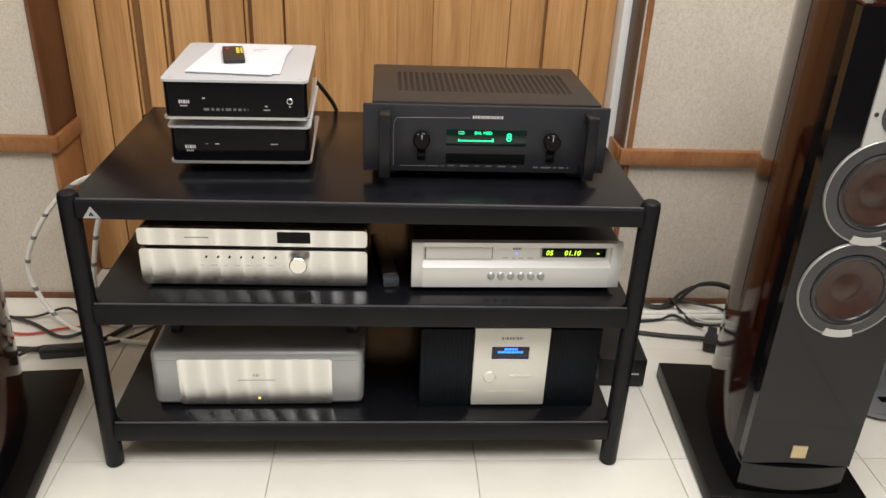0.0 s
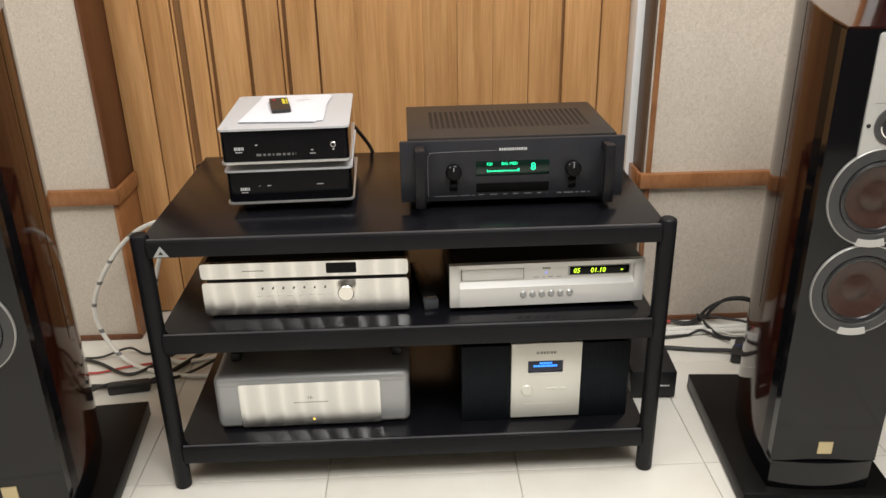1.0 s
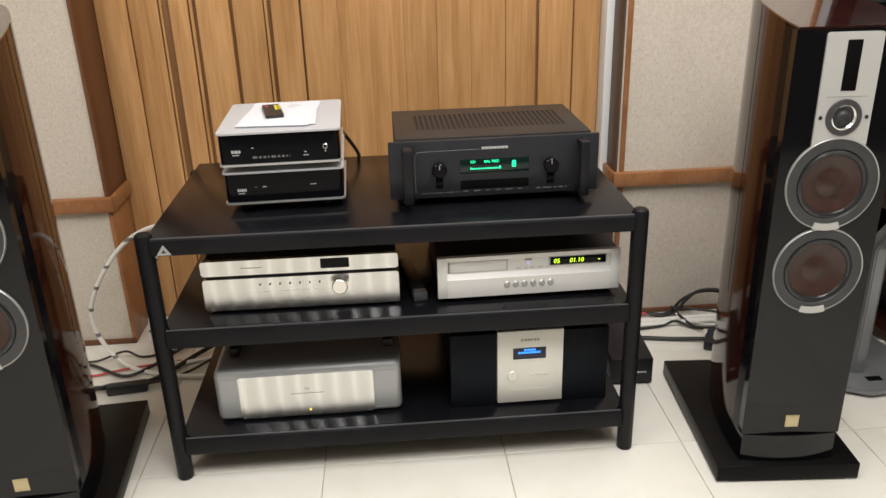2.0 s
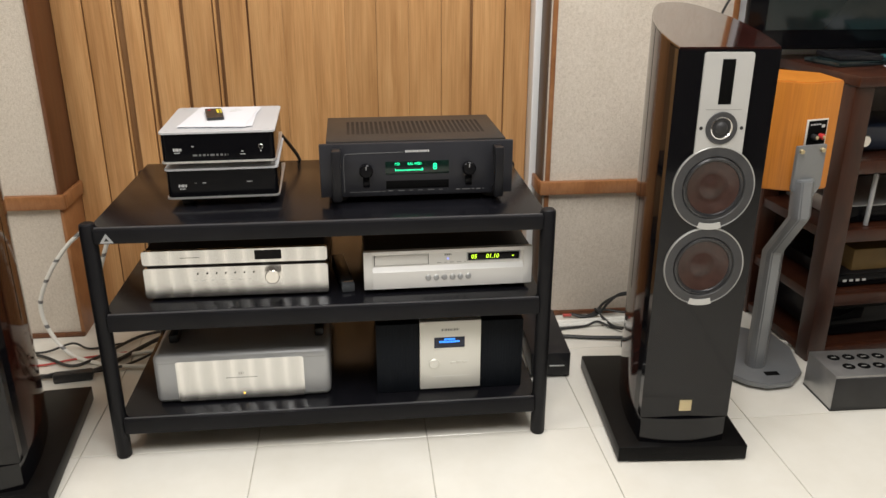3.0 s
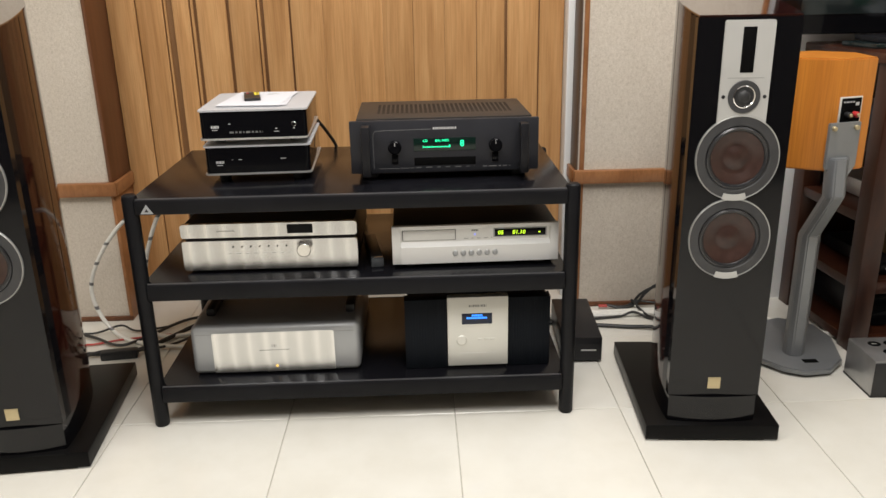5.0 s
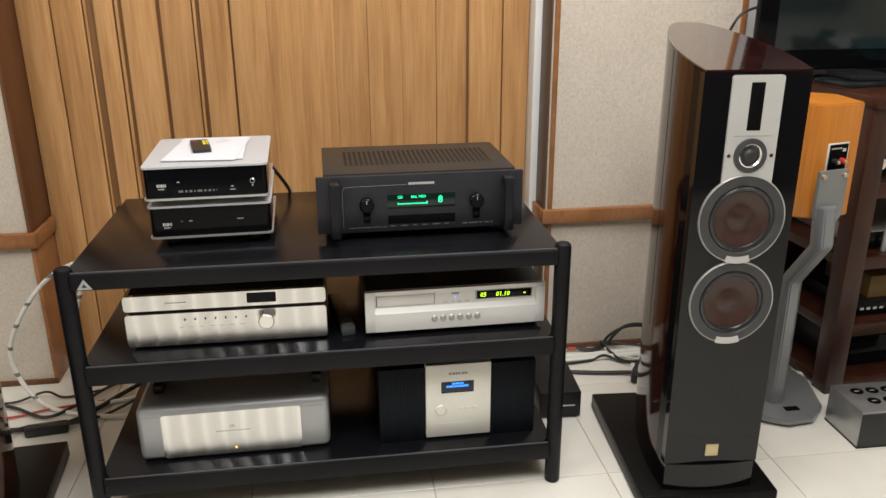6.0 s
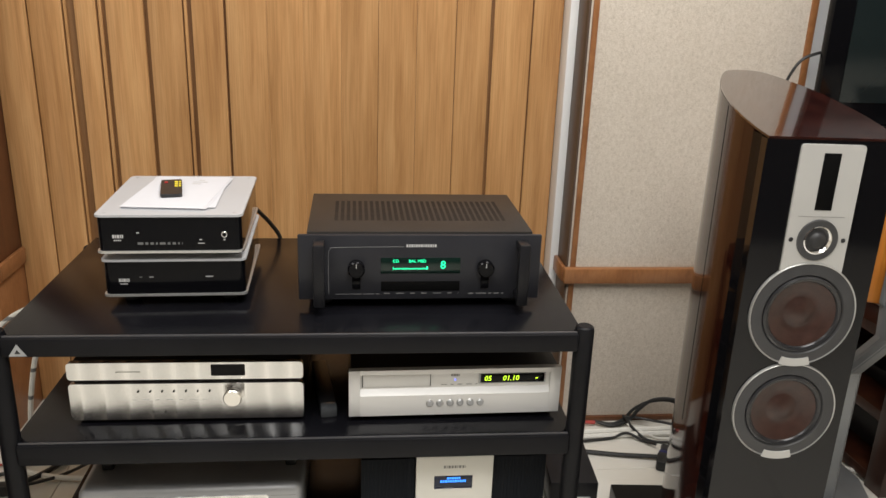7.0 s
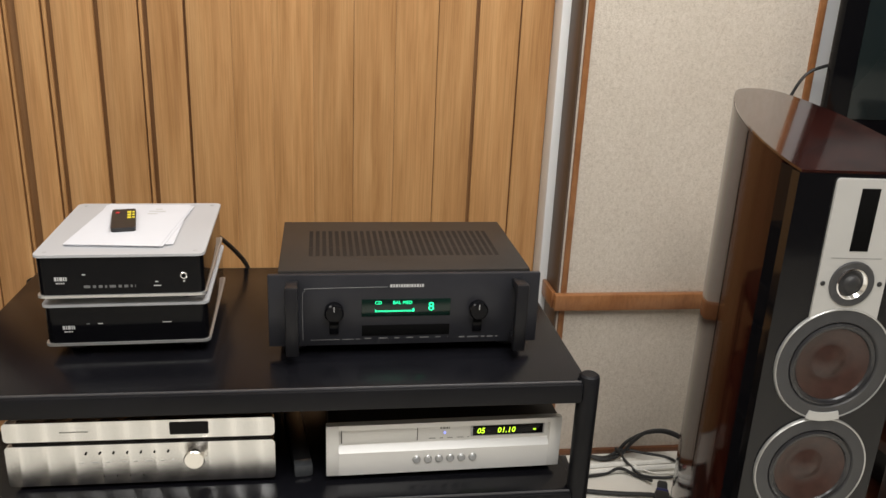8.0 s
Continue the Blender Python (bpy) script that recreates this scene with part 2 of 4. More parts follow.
def slab(x0, x1, y0, y1, z0, z1, r=0.0, seg=2):
    return box(bmesh.new(), x0, x1, y0, y1, z0, z1, r, seg)


def prism(bm, outline, z0, z1, ztop=None):
    """An outline in x and y, anticlockwise, drawn up from z0 to z1 (or to ztop(x, y))."""
    low = [bm.verts.new((x, y, z0)) for x, y in outline]
    top = [bm.verts.new((x, y, ztop(x, y) if ztop else z1)) for x, y in outline]
    n = len(outline)
    for i in range(n):
        bm.faces.new((low[i], low[(i + 1) % n], top[(i + 1) % n], top[i]))
    bm.faces.new(top)
    bm.faces.new(low[::-1])
    return bm


def rounded(x0, x1, y0, y1, r, n=5):
    """The outline of a rectangle with round corners."""
    pts = []
    for cx, cy, a in ((x1 - r, y0 + r, -90), (x1 - r, y1 - r, 0), (x0 + r, y1 - r, 90), (x0 + r, y0 + r, 180)):
        for k in range(n + 1):
            t = radians(a + 90 * k / n)
            pts.append((cx + r * math.cos(t), cy + r * math.sin(t)))
    return pts


def plate(x0, x1, z0, z1, y0, y1, r, n=4):
    """A plate that stands upright and faces -y, with round corners."""
    bm = prism(bmesh.new(), rounded(x0, x1, z0, z1, r, n), 0, y1 - y0)
    bmesh.ops.transform(bm, matrix=Matrix.Translation((0, y1, 0)) @ pose(0, 0, 0, 90), verts=bm.verts)
    return bm


def lathe(bm, profile, m=None, n=40):
    """A profile of (radius, height) turned round z, then moved by m."""
    rings = []
    for r, z in profile:
        if r < 1e-5:
            rings.append([bm.verts.new((0, 0, z))])
        else:
            rings.append([bm.verts.new((r * math.cos(2 * math.pi * k / n), r * math.sin(2 * math.pi * k / n), z)) for k in range(n)])
    made = [v for ring in rings for v in ring]
    for a, b in zip(rings, rings[1:]):
        for k in range(n):
            q = [a[k % len(a)], a[(k + 1) % len(a)], b[(k + 1) % len(b)], b[k % len(b)]]
            q = list(dict.fromkeys(q))
            if len(q) > 2:
                bm.faces.new(q)
    if m:
        bmesh.ops.transform(bm, matrix=m, verts=made)
    return bm


FACING = pose(0, 0, 0, 90)  # turns +z to -y


def disc(x, y, z, r, depth, n=24, round_off=0.15):
    """A short cylinder that faces -y, its face at y - depth."""
    e = r * round_off
    return lathe(bmesh.new(), [(0, 0), (r, 0), (r, depth - e), (r - e, depth), (0, depth)], Matrix.Translation((x, y, z)) @ FACING, n)


def smooth_path(points, steps=8):
    pts = [Vector(p) for p in points]
    ends = [2 * pts[0] - pts[1], *pts, 2 * pts[-1] - pts[-2]]
    out = []
    for i in range(1, len(ends) - 2):
        a, b, c, d = ends[i - 1:i + 3]
        for k in range(steps):
            t = k / steps
            out.append(0.5 * (2 * b + (c - a) * t + (2 * a - 5 * b + 4 * c - d) * t * t + (3 * b - a - 3 * c + d) * t ** 3))
    out.append(pts[-1])
    return out


def tube(bm, points, r, n=8, steps=8):
    """A cable or bent rod through the points."""
    path = smooth_path(points, steps)
    up, last = Vector((0.13, 0.21, 0.97)), None
    for i, p in enumerate(path):
        along = (path[min(i + 1, len(path) - 1)] - path[max(i - 1, 0)]).normalized()
        side = along.cross(up).normalized()
        up = side.cross(along).normalized()
        ring = [bm.verts.new(p + r * (math.cos(2 * math.pi * k / n) * side + math.sin(2 * math.pi * k / n) * up)) for k in range(n)]
        if last:
            for k in range(n):
                bm.faces.new((last[k], last[(k + 1) % n], ring[(k + 1) % n], ring[k]))
        else:
            bm.faces.new(ring[::-1])
        last = ring
    bm.faces.new(last)
    return bm


def finish(bm, name, mat, smooth=35):
    bmesh.ops.recalc_face_normals(bm, faces=bm.faces)
    me = bpy.data.meshes.new(name)
    for f in bm.faces:
        f.smooth = smooth > 0
    for e in bm.edges:
        if len(e.link_faces) == 2 and e.calc_face_angle(0) > radians(smooth):
            e.smooth = False
    bm.to_mesh(me)
    bm.free()
    me.materials.append(mat)
    return me


def part(name, bm, mat, parent, label=""):
    ob = new(name, finish(bm, name, mat))
    ob.parent = parent
    return tagged(ob, label)


def thing(name, label, category, m, group="", kind=""):
    ob = new(name)
    ob.empty_display_size = 0.05
    ob.matrix_world = m
    return tagged(ob, label, category, group, kind)


def single(name, bm, mat, label, category, m=None, kind="", group=""):
    ob = new(name, finish(bm, name, mat))
    ob.matrix_world = m or Matrix()
    return tagged(ob, label, category, group, kind)


def lettering(name, text, size, x, y, z, mat, parent, label="", shear=0.0):
    """Raised writing that faces -y, its middle at x, z."""
    cu = bpy.data.curves.new(name, "FONT")
    cu.body, cu.size, cu.extrude, cu.align_x, cu.align_y, cu.shear, cu.resolution_u = text, size, 0.0003, "CENTER", "CENTER", shear, 2
    tmp = bpy.data.objects.new(name, cu)
    me = bpy.data.meshes.new_from_object(tmp)
    bpy.data.objects.remove(tmp)
    me.transform(Matrix.Translation((x, y, z)) @ FACING)
    me.materials.clear()
    me.materials.append(mat)
    ob = new(name, me)
    ob.parent = parent
    return tagged(ob, label)


def bars(x0, x1, z, h, y, widths, gap):
    """A line of print that cannot be read, as small bars."""
    bm, x, k = bmesh.new(), x0, 0
    while x < x1:
        w = widths[k % len(widths)]
        box(bm, x, min(x + w, x1), y - 0.0004, y, z - h / 2, z + h / 2)
        x, k = x + w + gap, k + 1
    return bm


# ---- the room ----
X0, X1, Y0, Y1 = -1.95, 3.0, -1.45, 2.27
TILE_X, TILE_Y, PITCH = -0.503, 1.405, 0.44
WALL_Y = 2.10
LEFT_X, RIGHT_X, RIGHT_END = -0.695, 0.822, 1.398
floor = single("floor", slab(X0 - 0.1, X1 + 0.1, Y0 - 0.1, Y1 + 0.15, -0.1, -0.004), GROUT, "glossy cream ceramic tile floor with fine grey joints", "floor", kind="structure")
single("ceiling", slab(X0 - 0.1, X1 + 0.1, Y0 - 0.1, Y1 + 0.15, CEILING, CEILING + 0.1), WHITE, "plain white painted flat ceiling", "ceiling", kind="structure")
single("wall_left", slab(X0 - 0.1, X0, Y0 - 0.1, Y1 + 0.15, 0, CEILING), CREAM, "plain cream painted side wall", "wall", kind="structure")
single("wall_right", slab(X1, X1 + 0.1, Y0 - 0.1, Y1 + 0.15, 0, CEILING), CREAM, "plain cream painted side wall", "wall", kind="structure")
# unseen closing wall, made dark so that glossy fronts reflect darkness
single("wall_back", slab(X0, X1, Y0 - 0.1, Y0, 0, CEILING), DARKWALL, "unseen dark wall added behind the camera for dark reflections", "wall", kind="structure")
single("wall_front", slab(X0, X1, Y1 + 0.02, Y1 + 0.15, 0, CEILING), WHITE, "white painted wall behind the wooden panelling", "wall", kind="structure")

single("wall_front_2", slab(RIGHT_END + 0.018, X1, 2.12, Y1 + 0.02, 0, CEILING), WHITE, "white painted wall behind the television", "wall", kind="structure")

# fabric-faced piers either side of the panelled recess


def pier(name, x0, x1):
    ob = new(name, finish(slab(x0, x1, WALL_Y, Y1 + 0.02, 0.0, CEILING), name, FABRIC))
    return tagged(ob, "wall pier covered in coarse beige woven fabric", "wall", kind="structure")


pier("wall_pier_1", X0, LEFT_X - 0.012)
pier("wall_pier_2", RIGHT_X, RIGHT_END)
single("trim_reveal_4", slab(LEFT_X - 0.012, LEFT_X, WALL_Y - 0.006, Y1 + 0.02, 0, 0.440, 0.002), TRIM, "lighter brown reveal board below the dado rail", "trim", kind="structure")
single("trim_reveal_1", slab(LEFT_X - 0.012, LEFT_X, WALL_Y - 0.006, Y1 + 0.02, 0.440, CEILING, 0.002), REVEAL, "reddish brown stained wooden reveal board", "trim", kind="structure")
single("trim_reveal_2", slab(RIGHT_X + 0.004, RIGHT_X + 0.020, WALL_Y - 0.006, WALL_Y, 0, CEILING, 0.002), TRIM, "thin reddish brown wooden edge strip", "trim", kind="structure")
# thin added board whose dark colour carries the shade on the recess side
single("trim_reveal_3", slab(RIGHT_X - 0.006, RIGHT_X, WALL_Y, 2.20, 0, CEILING, 0.001), SHADEREVEAL, "added recess side board, shade put into its grey-brown colour", "trim", kind="structure")
single("trim_end", slab(RIGHT_END, RIGHT_END + 0.018, WALL_Y - 0.006, Y1 + 0.02, 0, CEILING, 0.002), TRIM, "brown wooden edge strip of the fabric wall", "trim", kind="structure")
for n, (x0, x1) in enumerate(((X0, LEFT_X + 0.014), (RIGHT_X - 0.014, RIGHT_END + 0.018))):
    single(f"trim_dado_{n + 1}", slab(x0, x1, WALL_Y - 0.022, WALL_Y, 0.442, 0.487, 0.004), TRIM, "reddish brown wooden dado rail along the fabric wall", "trim", kind="structure")
    single(f"baseboard_{n + 1}", slab(x0 if n == 0 else RIGHT_X, LEFT_X if n == 0 else x1, WALL_Y - 0.012, WALL_Y, 0, 0.016, 0.003), REVEAL, "thin dark brown wooden skirting strip", "trim", kind="structure")
single("trim_return_1", slab(LEFT_X, LEFT_X + 0.014, WALL_Y, Y1 - 0.012, 0.442, 0.487, 0.004), TRIM, "brown dado rail returning into the recess", "trim", kind="structure")
single("trim_return_2", slab(RIGHT_X - 0.018, RIGHT_X - 0.006, WALL_Y, 2.20, 0.442, 0.487, 0.004), TRIM, "brown dado rail returning into the recess", "trim", kind="structure")

single("trim_jamb", slab(0.794, RIGHT_X, 2.20, Y1 + 0.02, 0, CEILING, 0.003), WHITE, "narrow white painted jamb beside the panelling", "trim", kind="structure")

# tongue-and-groove panelling
panelling = single("wall_panelling", slab(LEFT_X, 0.800, Y1 + 0.006, Y1 + 0.02, 0.0, CEILING), PANEL_DARK, "upright honey-coloured wooden planks with dark grooves", "wall", kind="structure")


# ---- equipment rack ----
RX0, RX1, RY0, RY1 = -0.3915, 0.671, 1.383, 1.965
rack = thing("equipment_rack", "black metal three-shelf hi-fi rack with round posts", "rack", pose((RX0 + RX1) / 2, RY0, 0))
cx = (RX0 + RX1) / 2
half = (RX1 - RX0) / 2
for x in (-half, half):
    for y, h in ((0.018, 0.623), (RY1 - RY0 - 0.035, 0.600)):
        bm = lathe(bmesh.new(), [(0, 0), (0.016, 0), (0.0185, 0.004), (0.0185, h - 0.010), (0.017, h - 0.003), (0.013, h), (0, h)], Matrix.Translation((x, y, 0)), 28)
        part("post", bm, POWDER, rack)
for z0, z1 in ((0.575, 0.614), (0.353, 0.398), (0.070, 0.115)):
    shelf = part("shelf", slab(-half + 0.004, half - 0.004, 0.012, RY1 - RY0 - 0.012, z1 - 0.014, z1, 0.003), SHELF, rack, "satin black laminated shelf board")
    # added strip: the gleam of the rounded laminate edge, drawn as a part
    part("shelf_highlight", slab(-half + 0.016, half - 0.016, 0.0075, 0.0115, z1 - 0.0045, z1 + 0.0004, 0.0016), EDGEGLINT, shelf, "thin pale strip drawn as the highlight on the front edge")
    part("front_rail", slab(-half + 0.014, half - 0.014, 0.001, 0.024, z0, z1 - 0.0028, 0.004), POWDER, shelf)
    part("back_rail", slab(-half + 0.014, half - 0.014, RY1 - RY0 - 0.024, RY1 - RY0 - 0.001, z0, z1 - 0.0035, 0.002), POWDER, shelf)
    for s in (-1, 1):
        part("side_rail", slab(min(s * half, s * (half - 0.02)), max(s * half, s * (half - 0.02)), 0.034, RY1 - RY0 - 0.034, z0, z1 - 0.016, 0.002), POWDER, shelf)
bm = bmesh.new()
prism(bm, [(-0.0155, 0), (0.0155, 0), (0, 0.023)], 0, 0.0008)
bmesh.ops.transform(bm, matrix=Matrix.Translation((-half + 0.043, 0.001, 0.5785)) @ FACING, verts=bm.verts)
badge = part("badge", bm, GREYSILVER, rack, "small triangular silver maker's badge")
bm = prism(bmesh.new(), [(-0.005, 0), (0.005, 0), (0, 0.008)], 0, 0.0006)
bmesh.ops.transform(bm, matrix=Matrix.Translation((-half + 0.043, 0.0002, 0.5835)) @ FACING, verts=bm.verts)
part("badge_mark", bm, PLASTIC, badge)


# ---- the two stacked compact units ----
def compact_unit(label, top_silver, m, rise):
    """A black box between two thin silver plates, 0.267 wide, 0.305 deep, on feet of the height rise."""
    w, d = 0.1335, 0.305
    u = thing("hifi_component", label, "audio component", m)
    part("bottom_plate", prism(bmesh.new(), rounded(-w, w, 0, d, 0.012), 0.004, 0.0085), SATIN, u, "thin silver aluminium plate")
    part("body", prism(bmesh.new(), rounded(-w + 0.003, w - 0.003, 0.003, d - 0.003, 0.012), 0.0085, 0.0742), GLOSS, u, "glossy black casing")
    part("top_plate", prism(bmesh.new(), rounded(-w, w, 0, d, 0.012), 0.0742, 0.0785), LID, u, "thin silver aluminium lid")
    for x in (-w + 0.016, w - 0.016):
        for y in (0.016, d - 0.016):
            part("lid_screw", lathe(bmesh.new(), [(0, 0.0783), (0.0035, 0.0783), (0.0035, 0.0789), (0, 0.0789)], Matrix.Translation((x, y, 0)), 14), GREYSILVER, u)
    for x in (-w + 0.04, w - 0.04):
        for y in (0.05, d - 0.05):
            part("foot", lathe(bmesh.new(), [(0, 0.004 - rise), (0.014, 0.004 - rise), (0.016, 0.004), (0, 0.004)], Matrix.Translation((x, y, 0)), 20), RUBBER, u)
    yf = 0.003
    part("maker_mark", bars(-w + 0.030, -w + 0.049, 0.0365, 0.0065, yf, (0.0035, 0.002, 0.0045, 0.002), 0.0012), MARK, u)
    part("model_mark", bars(-w + 0.032, -w + 0.046, 0.0290, 0.0022, yf, (0.003, 0.002), 0.001), MARK, u)
    if top_silver:
        part("key_legend", bars(-w + 0.074, -w + 0.155, 0.0225, 0.0045, yf, (0.010, 0.005, 0.006, 0.003), 0.004), DIMMARK, u)
        part("power_mark", bars(-w + 0.073, -w + 0.078, 0.0435, 0.002, yf, (0.005,), 0.002), MARK, u)
        part("key", bars(-w + 0.183, -w + 0.195, 0.0225, 0.0015, yf, (0.012,), 0.002), MARK, u)
        part("key_arrow", bars(-w + 0.186, -w + 0.191, 0.0295, 0.002, yf, (0.005,), 0.002), MARK, u)
        jack = part("headphone_socket", disc(-w + 0.232, yf, 0.0395, 0.0062, 0.002, 20), CHROME, u)
        part("socket_hole", disc(-w + 0.232, yf - 0.0019, 0.0395, 0.0042, 0.0004, 16), PIT, jack)
        part("socket_mark", bars(-w + 0.2305, -w + 0.2335, 0.0295, 0.003, yf, (0.003,), 0.002), MARK, u)
    else:
        part("indicator", bars(-w + 0.068, -w + 0.073, 0.0425, 0.0015, yf, (0.005,), 0.002), DIMMARK, u)
        part("indicator", bars(-w + 0.086, -w + 0.094, 0.0425, 0.0015, yf, (0.008,), 0.002), MARK, u)
        part("indicator", bars(-w + 0.19, -w + 0.204, 0.0425, 0.0015, yf, (0.014,), 0.002), MARK, u)
    return u


STACK = (-0.1045, 1.512)
compact_unit("glossy black compact hi-fi unit with thin silver plates", False, pose(STACK[0] + 0.001, STACK[1] + 0.010, 0.632, 0, 0, 2.0), 0.022)
compact_unit("glossy black compact hi-fi unit with silver lid", True, pose(STACK[0], STACK[1], 0.7225, 0, 0, 2.0), 0.011)
# papers and the small remote on top
TOP = 0.801
papers = thing("paper_stack", "loose stack of white printed paper sheets", "paper", pose(-0.113, 1.672, TOP, 0, 0, 1))
rng = random.Random(4)
for k in range(5):
    a, dx, dy = rng.uniform(-4, 4), rng.uniform(-0.005, 0.005), rng.uniform(-0.006, 0.006)
    bm = slab(-0.078, 0.078, -0.122, 0.122, 0.0004 + k * 0.0009, 0.0009 + k * 0.0009)
    bmesh.ops.transform(bm, matrix=pose(dx, dy, 0, 0, 0, a - 2), verts=bm.verts)
    part("sheet", bm, PAPER, papers)
bm = bmesh.new()
for k, (x, y, w) in enumerate(((0.01, 0.07, 0.03), (0.01, 0.055, 0.018), (0.02, 0.085, 0.012))):
    box(bm, x, x + w, y, y + 0.006, 0.0047, 0.0050)
part("print", bm, MARK, papers)
remote = thing("remote_control", "small black remote control with yellow buttons on papers", "remote control", pose(-0.134, 1.676, TOP + 0.0052, 0, 0, 12))
part("body", prism(bmesh.new(), rounded(-0.0205, 0.0205, -0.060, 0.060, 0.006), 0, 0.007), PLASTIC, remote)
for k in range(3):
    part("button", slab(0.006, 0.013, -0.005 + k * 0.017, 0.005 + k * 0.017, 0.007, 0.009, 0.001), YELLOW, remote, "yellow button")
    part("button", slab(0.0145, 0.019, -0.004 + k * 0.017, 0.004 + k * 0.017, 0.007, 0.009, 0.001), YELLOW, remote, "yellow button")
part("button", slab(-0.014, -0.007, 0.030, 0.037, 0.007, 0.009, 0.001), RED, remote, "red button")

# ---- black preamplifier ----
pre = thing("preamplifier", "black preamplifier with front handles and green display", "audio component", pose(0.366, 1.507, 0.598, 0, 0, 0.7))
W = 0.2355
body = part("body", slab(-0.2185, 0.2185, 0.010, 0.292, 0.032, 0.172, 0.002), BLACKTOP, pre, "dark grey-brown metal cover with vent slots")
for k in range(29):
    for y0, y1 in ((0.084, 0.130), (0.133, 0.179), (0.182, 0.228)):
        x = -0.168 + k * 0.0121
        part("vent_slot", slab(x, x + 0.0070, y0, y1, 0.1712, 0.1723), VENT, body)
faceplate = part("faceplate", slab(-W, W, 0, 0.010, 0.036, 0.168, 0.0025), FACE, pre)
for s in (-1, 1):
    handle = part("handle", slab(s * 0.195 - 0.011, s * 0.195 + 0.011, -0.043, -0.026, 0.036, 0.161, 0.004), BLACK, pre, "thick black bar handle")
    for z in (0.041, 0.143):
        part("handle_foot", slab(s * 0.195 - 0.010, s * 0.195 + 0.010, -0.030, 0.001, z, z + 0.016, 0.002), BLACK, handle)
part("display", slab(-0.078, 0.077, -0.001, 0.0005, 0.090, 0.122, 0.0003), DISPLAY_GREEN, pre, "dark green fluorescent display")
display_y = -0.0014
lettering("display_text", "CD", 0.0085, -0.049, display_y, 0.1155, VFD_GREEN, pre, "green lit letters")
lettering("display_text", "BAL MED", 0.0085, -0.007, display_y, 0.1155, VFD_GREEN, pre, "green lit letters")
lettering("display_text", "8", 0.023, 0.043, display_y, 0.107, VFD_GREEN, pre, "large green lit numeral")
bm = bmesh.new()
for k in range(24):
    box(bm, -0.053 + k * 0.0027, -0.0515 + k * 0.0027, display_y, -0.001, 0.0985, 0.1015)
box(bm, -0.0545, -0.0535, display_y, -0.001, 0.0985, 0.104)
box(bm, 0.0105, 0.0135, display_y, -0.001, 0.0985, 0.1045)
part("level_bar", bm, VFD_GREEN, pre, "green lit level bar")
part("key_slot", slab(-0.077, 0.077, -0.0008, 0.0005, 0.0535, 0.0735, 0.0003), PIT, pre, "black recessed strip")
part("key_legend", bars(-0.072, 0.075, 0.0485, 0.002, 0.0, (0.012, 0.016, 0.009), 0.012), DIMMARK, pre)
part("model_legend", bars(0.095, 0.165, 0.0475, 0.0025, 0.0, (0.01, 0.02, 0.006), 0.005), DIMMARK, pre)
part("model_legend", bars(-0.165, -0.08, 0.0475, 0.0012, 0.0, (0.05, 0.02), 0.004), DIMMARK, pre)
part("maker_mark", bars(-0.029, 0.029, 0.1465, 0.0055, 0.0, (0.0035, 0.003, 0.004, 0.002), 0.0014), MARK, pre, "pale maker's lettering")
for x in (-0.125, 0.126):
    knob = part("knob", disc(x, 0, 0.102, 0.0165, 0.016, 32), GLOSS, pre, "black round knob")
    part("pointer", slab(x - 0.0006, x + 0.0006, -0.0164, -0.0158, 0.106, 0.115), MARK, knob)
    part("switch", slab(x - 0.008, x + 0.008, -0.004, 0.001, 0.060, 0.083, 0.001), GLOSS, pre)
    part("switch_line", slab(x - 0.009, x + 0.009, -0.0006, 0.0003, 0.0835, 0.0845), DIMMARK, pre)
bm = tube(bmesh.new(), [(-0.178, -0.0002, 0.048), (-0.178, -0.0002, 0.125), (-0.174, -0.0002, 0.139), (-0.160, -0.0002, 0.143), (-0.034, -0.0002, 0.1445)], 0.0006, 5, 4)
part("panel_line", bm, DIMMARK, pre, "thin engraved outline")
for x in (-0.19, 0.19):
    for y in (0.05, 0.25):
        part("foot", lathe(bmesh.new(), [(0, 0.016), (0.018, 0.016), (0.021, 0.020), (0.021, 0.033), (0, 0.033)], Matrix.Translation((x, y, 0)), 24), RUBBER, pre)

# ---- silver two-tier amplifier on the middle shelf ----
SH2 = 0.398
amp = thing("integrated_amplifier", "silver brushed aluminium two-tier amplifier with a round knob", "amplifier", pose(-0.080, 1.455, SH2 - 0.0055, 0, 0, -0.3))
part("upper_faceplate", plate(-0.2195, 0.2195, 0.099, 0.1345, 0, 0.012, 0.007), BRUSHED, amp)
part("lower_faceplate", plate(-0.2195, 0.2195, 0.014, 0.0905, 0, 0.012, 0.007), BRUSHED, amp)
part("body", slab(-0.213, 0.213, 0.012, 0.45, 0.012, 0.132, 0.002), BLACKTOP, amp, "black metal casing")
part("display", plate(0.046, 0.110, 0.1065, 0.1300, -0.0008, 0.001, 0.002), GLOSS, amp, "dark display window")
part("knob", disc(0.0865, 0, 0.0665, 0.0175, 0.020, 40, 0.1), TURNED, amp, "turned aluminium volume knob")
for k in range(7):
    part("button", disc(-0.092 + k * 0.0222, 0, 0.0745, 0.0017, 0.003, 12), PIT, amp)
for k in range(4):
    part("socket", disc(-0.066 + k * 0.0215, 0, 0.030, 0.0013, 0.002, 10), PIT, amp)
part("legend", bars(-0.105, 0.05, 0.0565, 0.0012, 0.0, (0.008, 0.012), 0.012), MARK, amp)
part("maker_mark", bars(-0.13, -0.085, 0.116, 0.002, 0.0, (0.004, 0.006, 0.003), 0.001), PALEPRINT, amp)
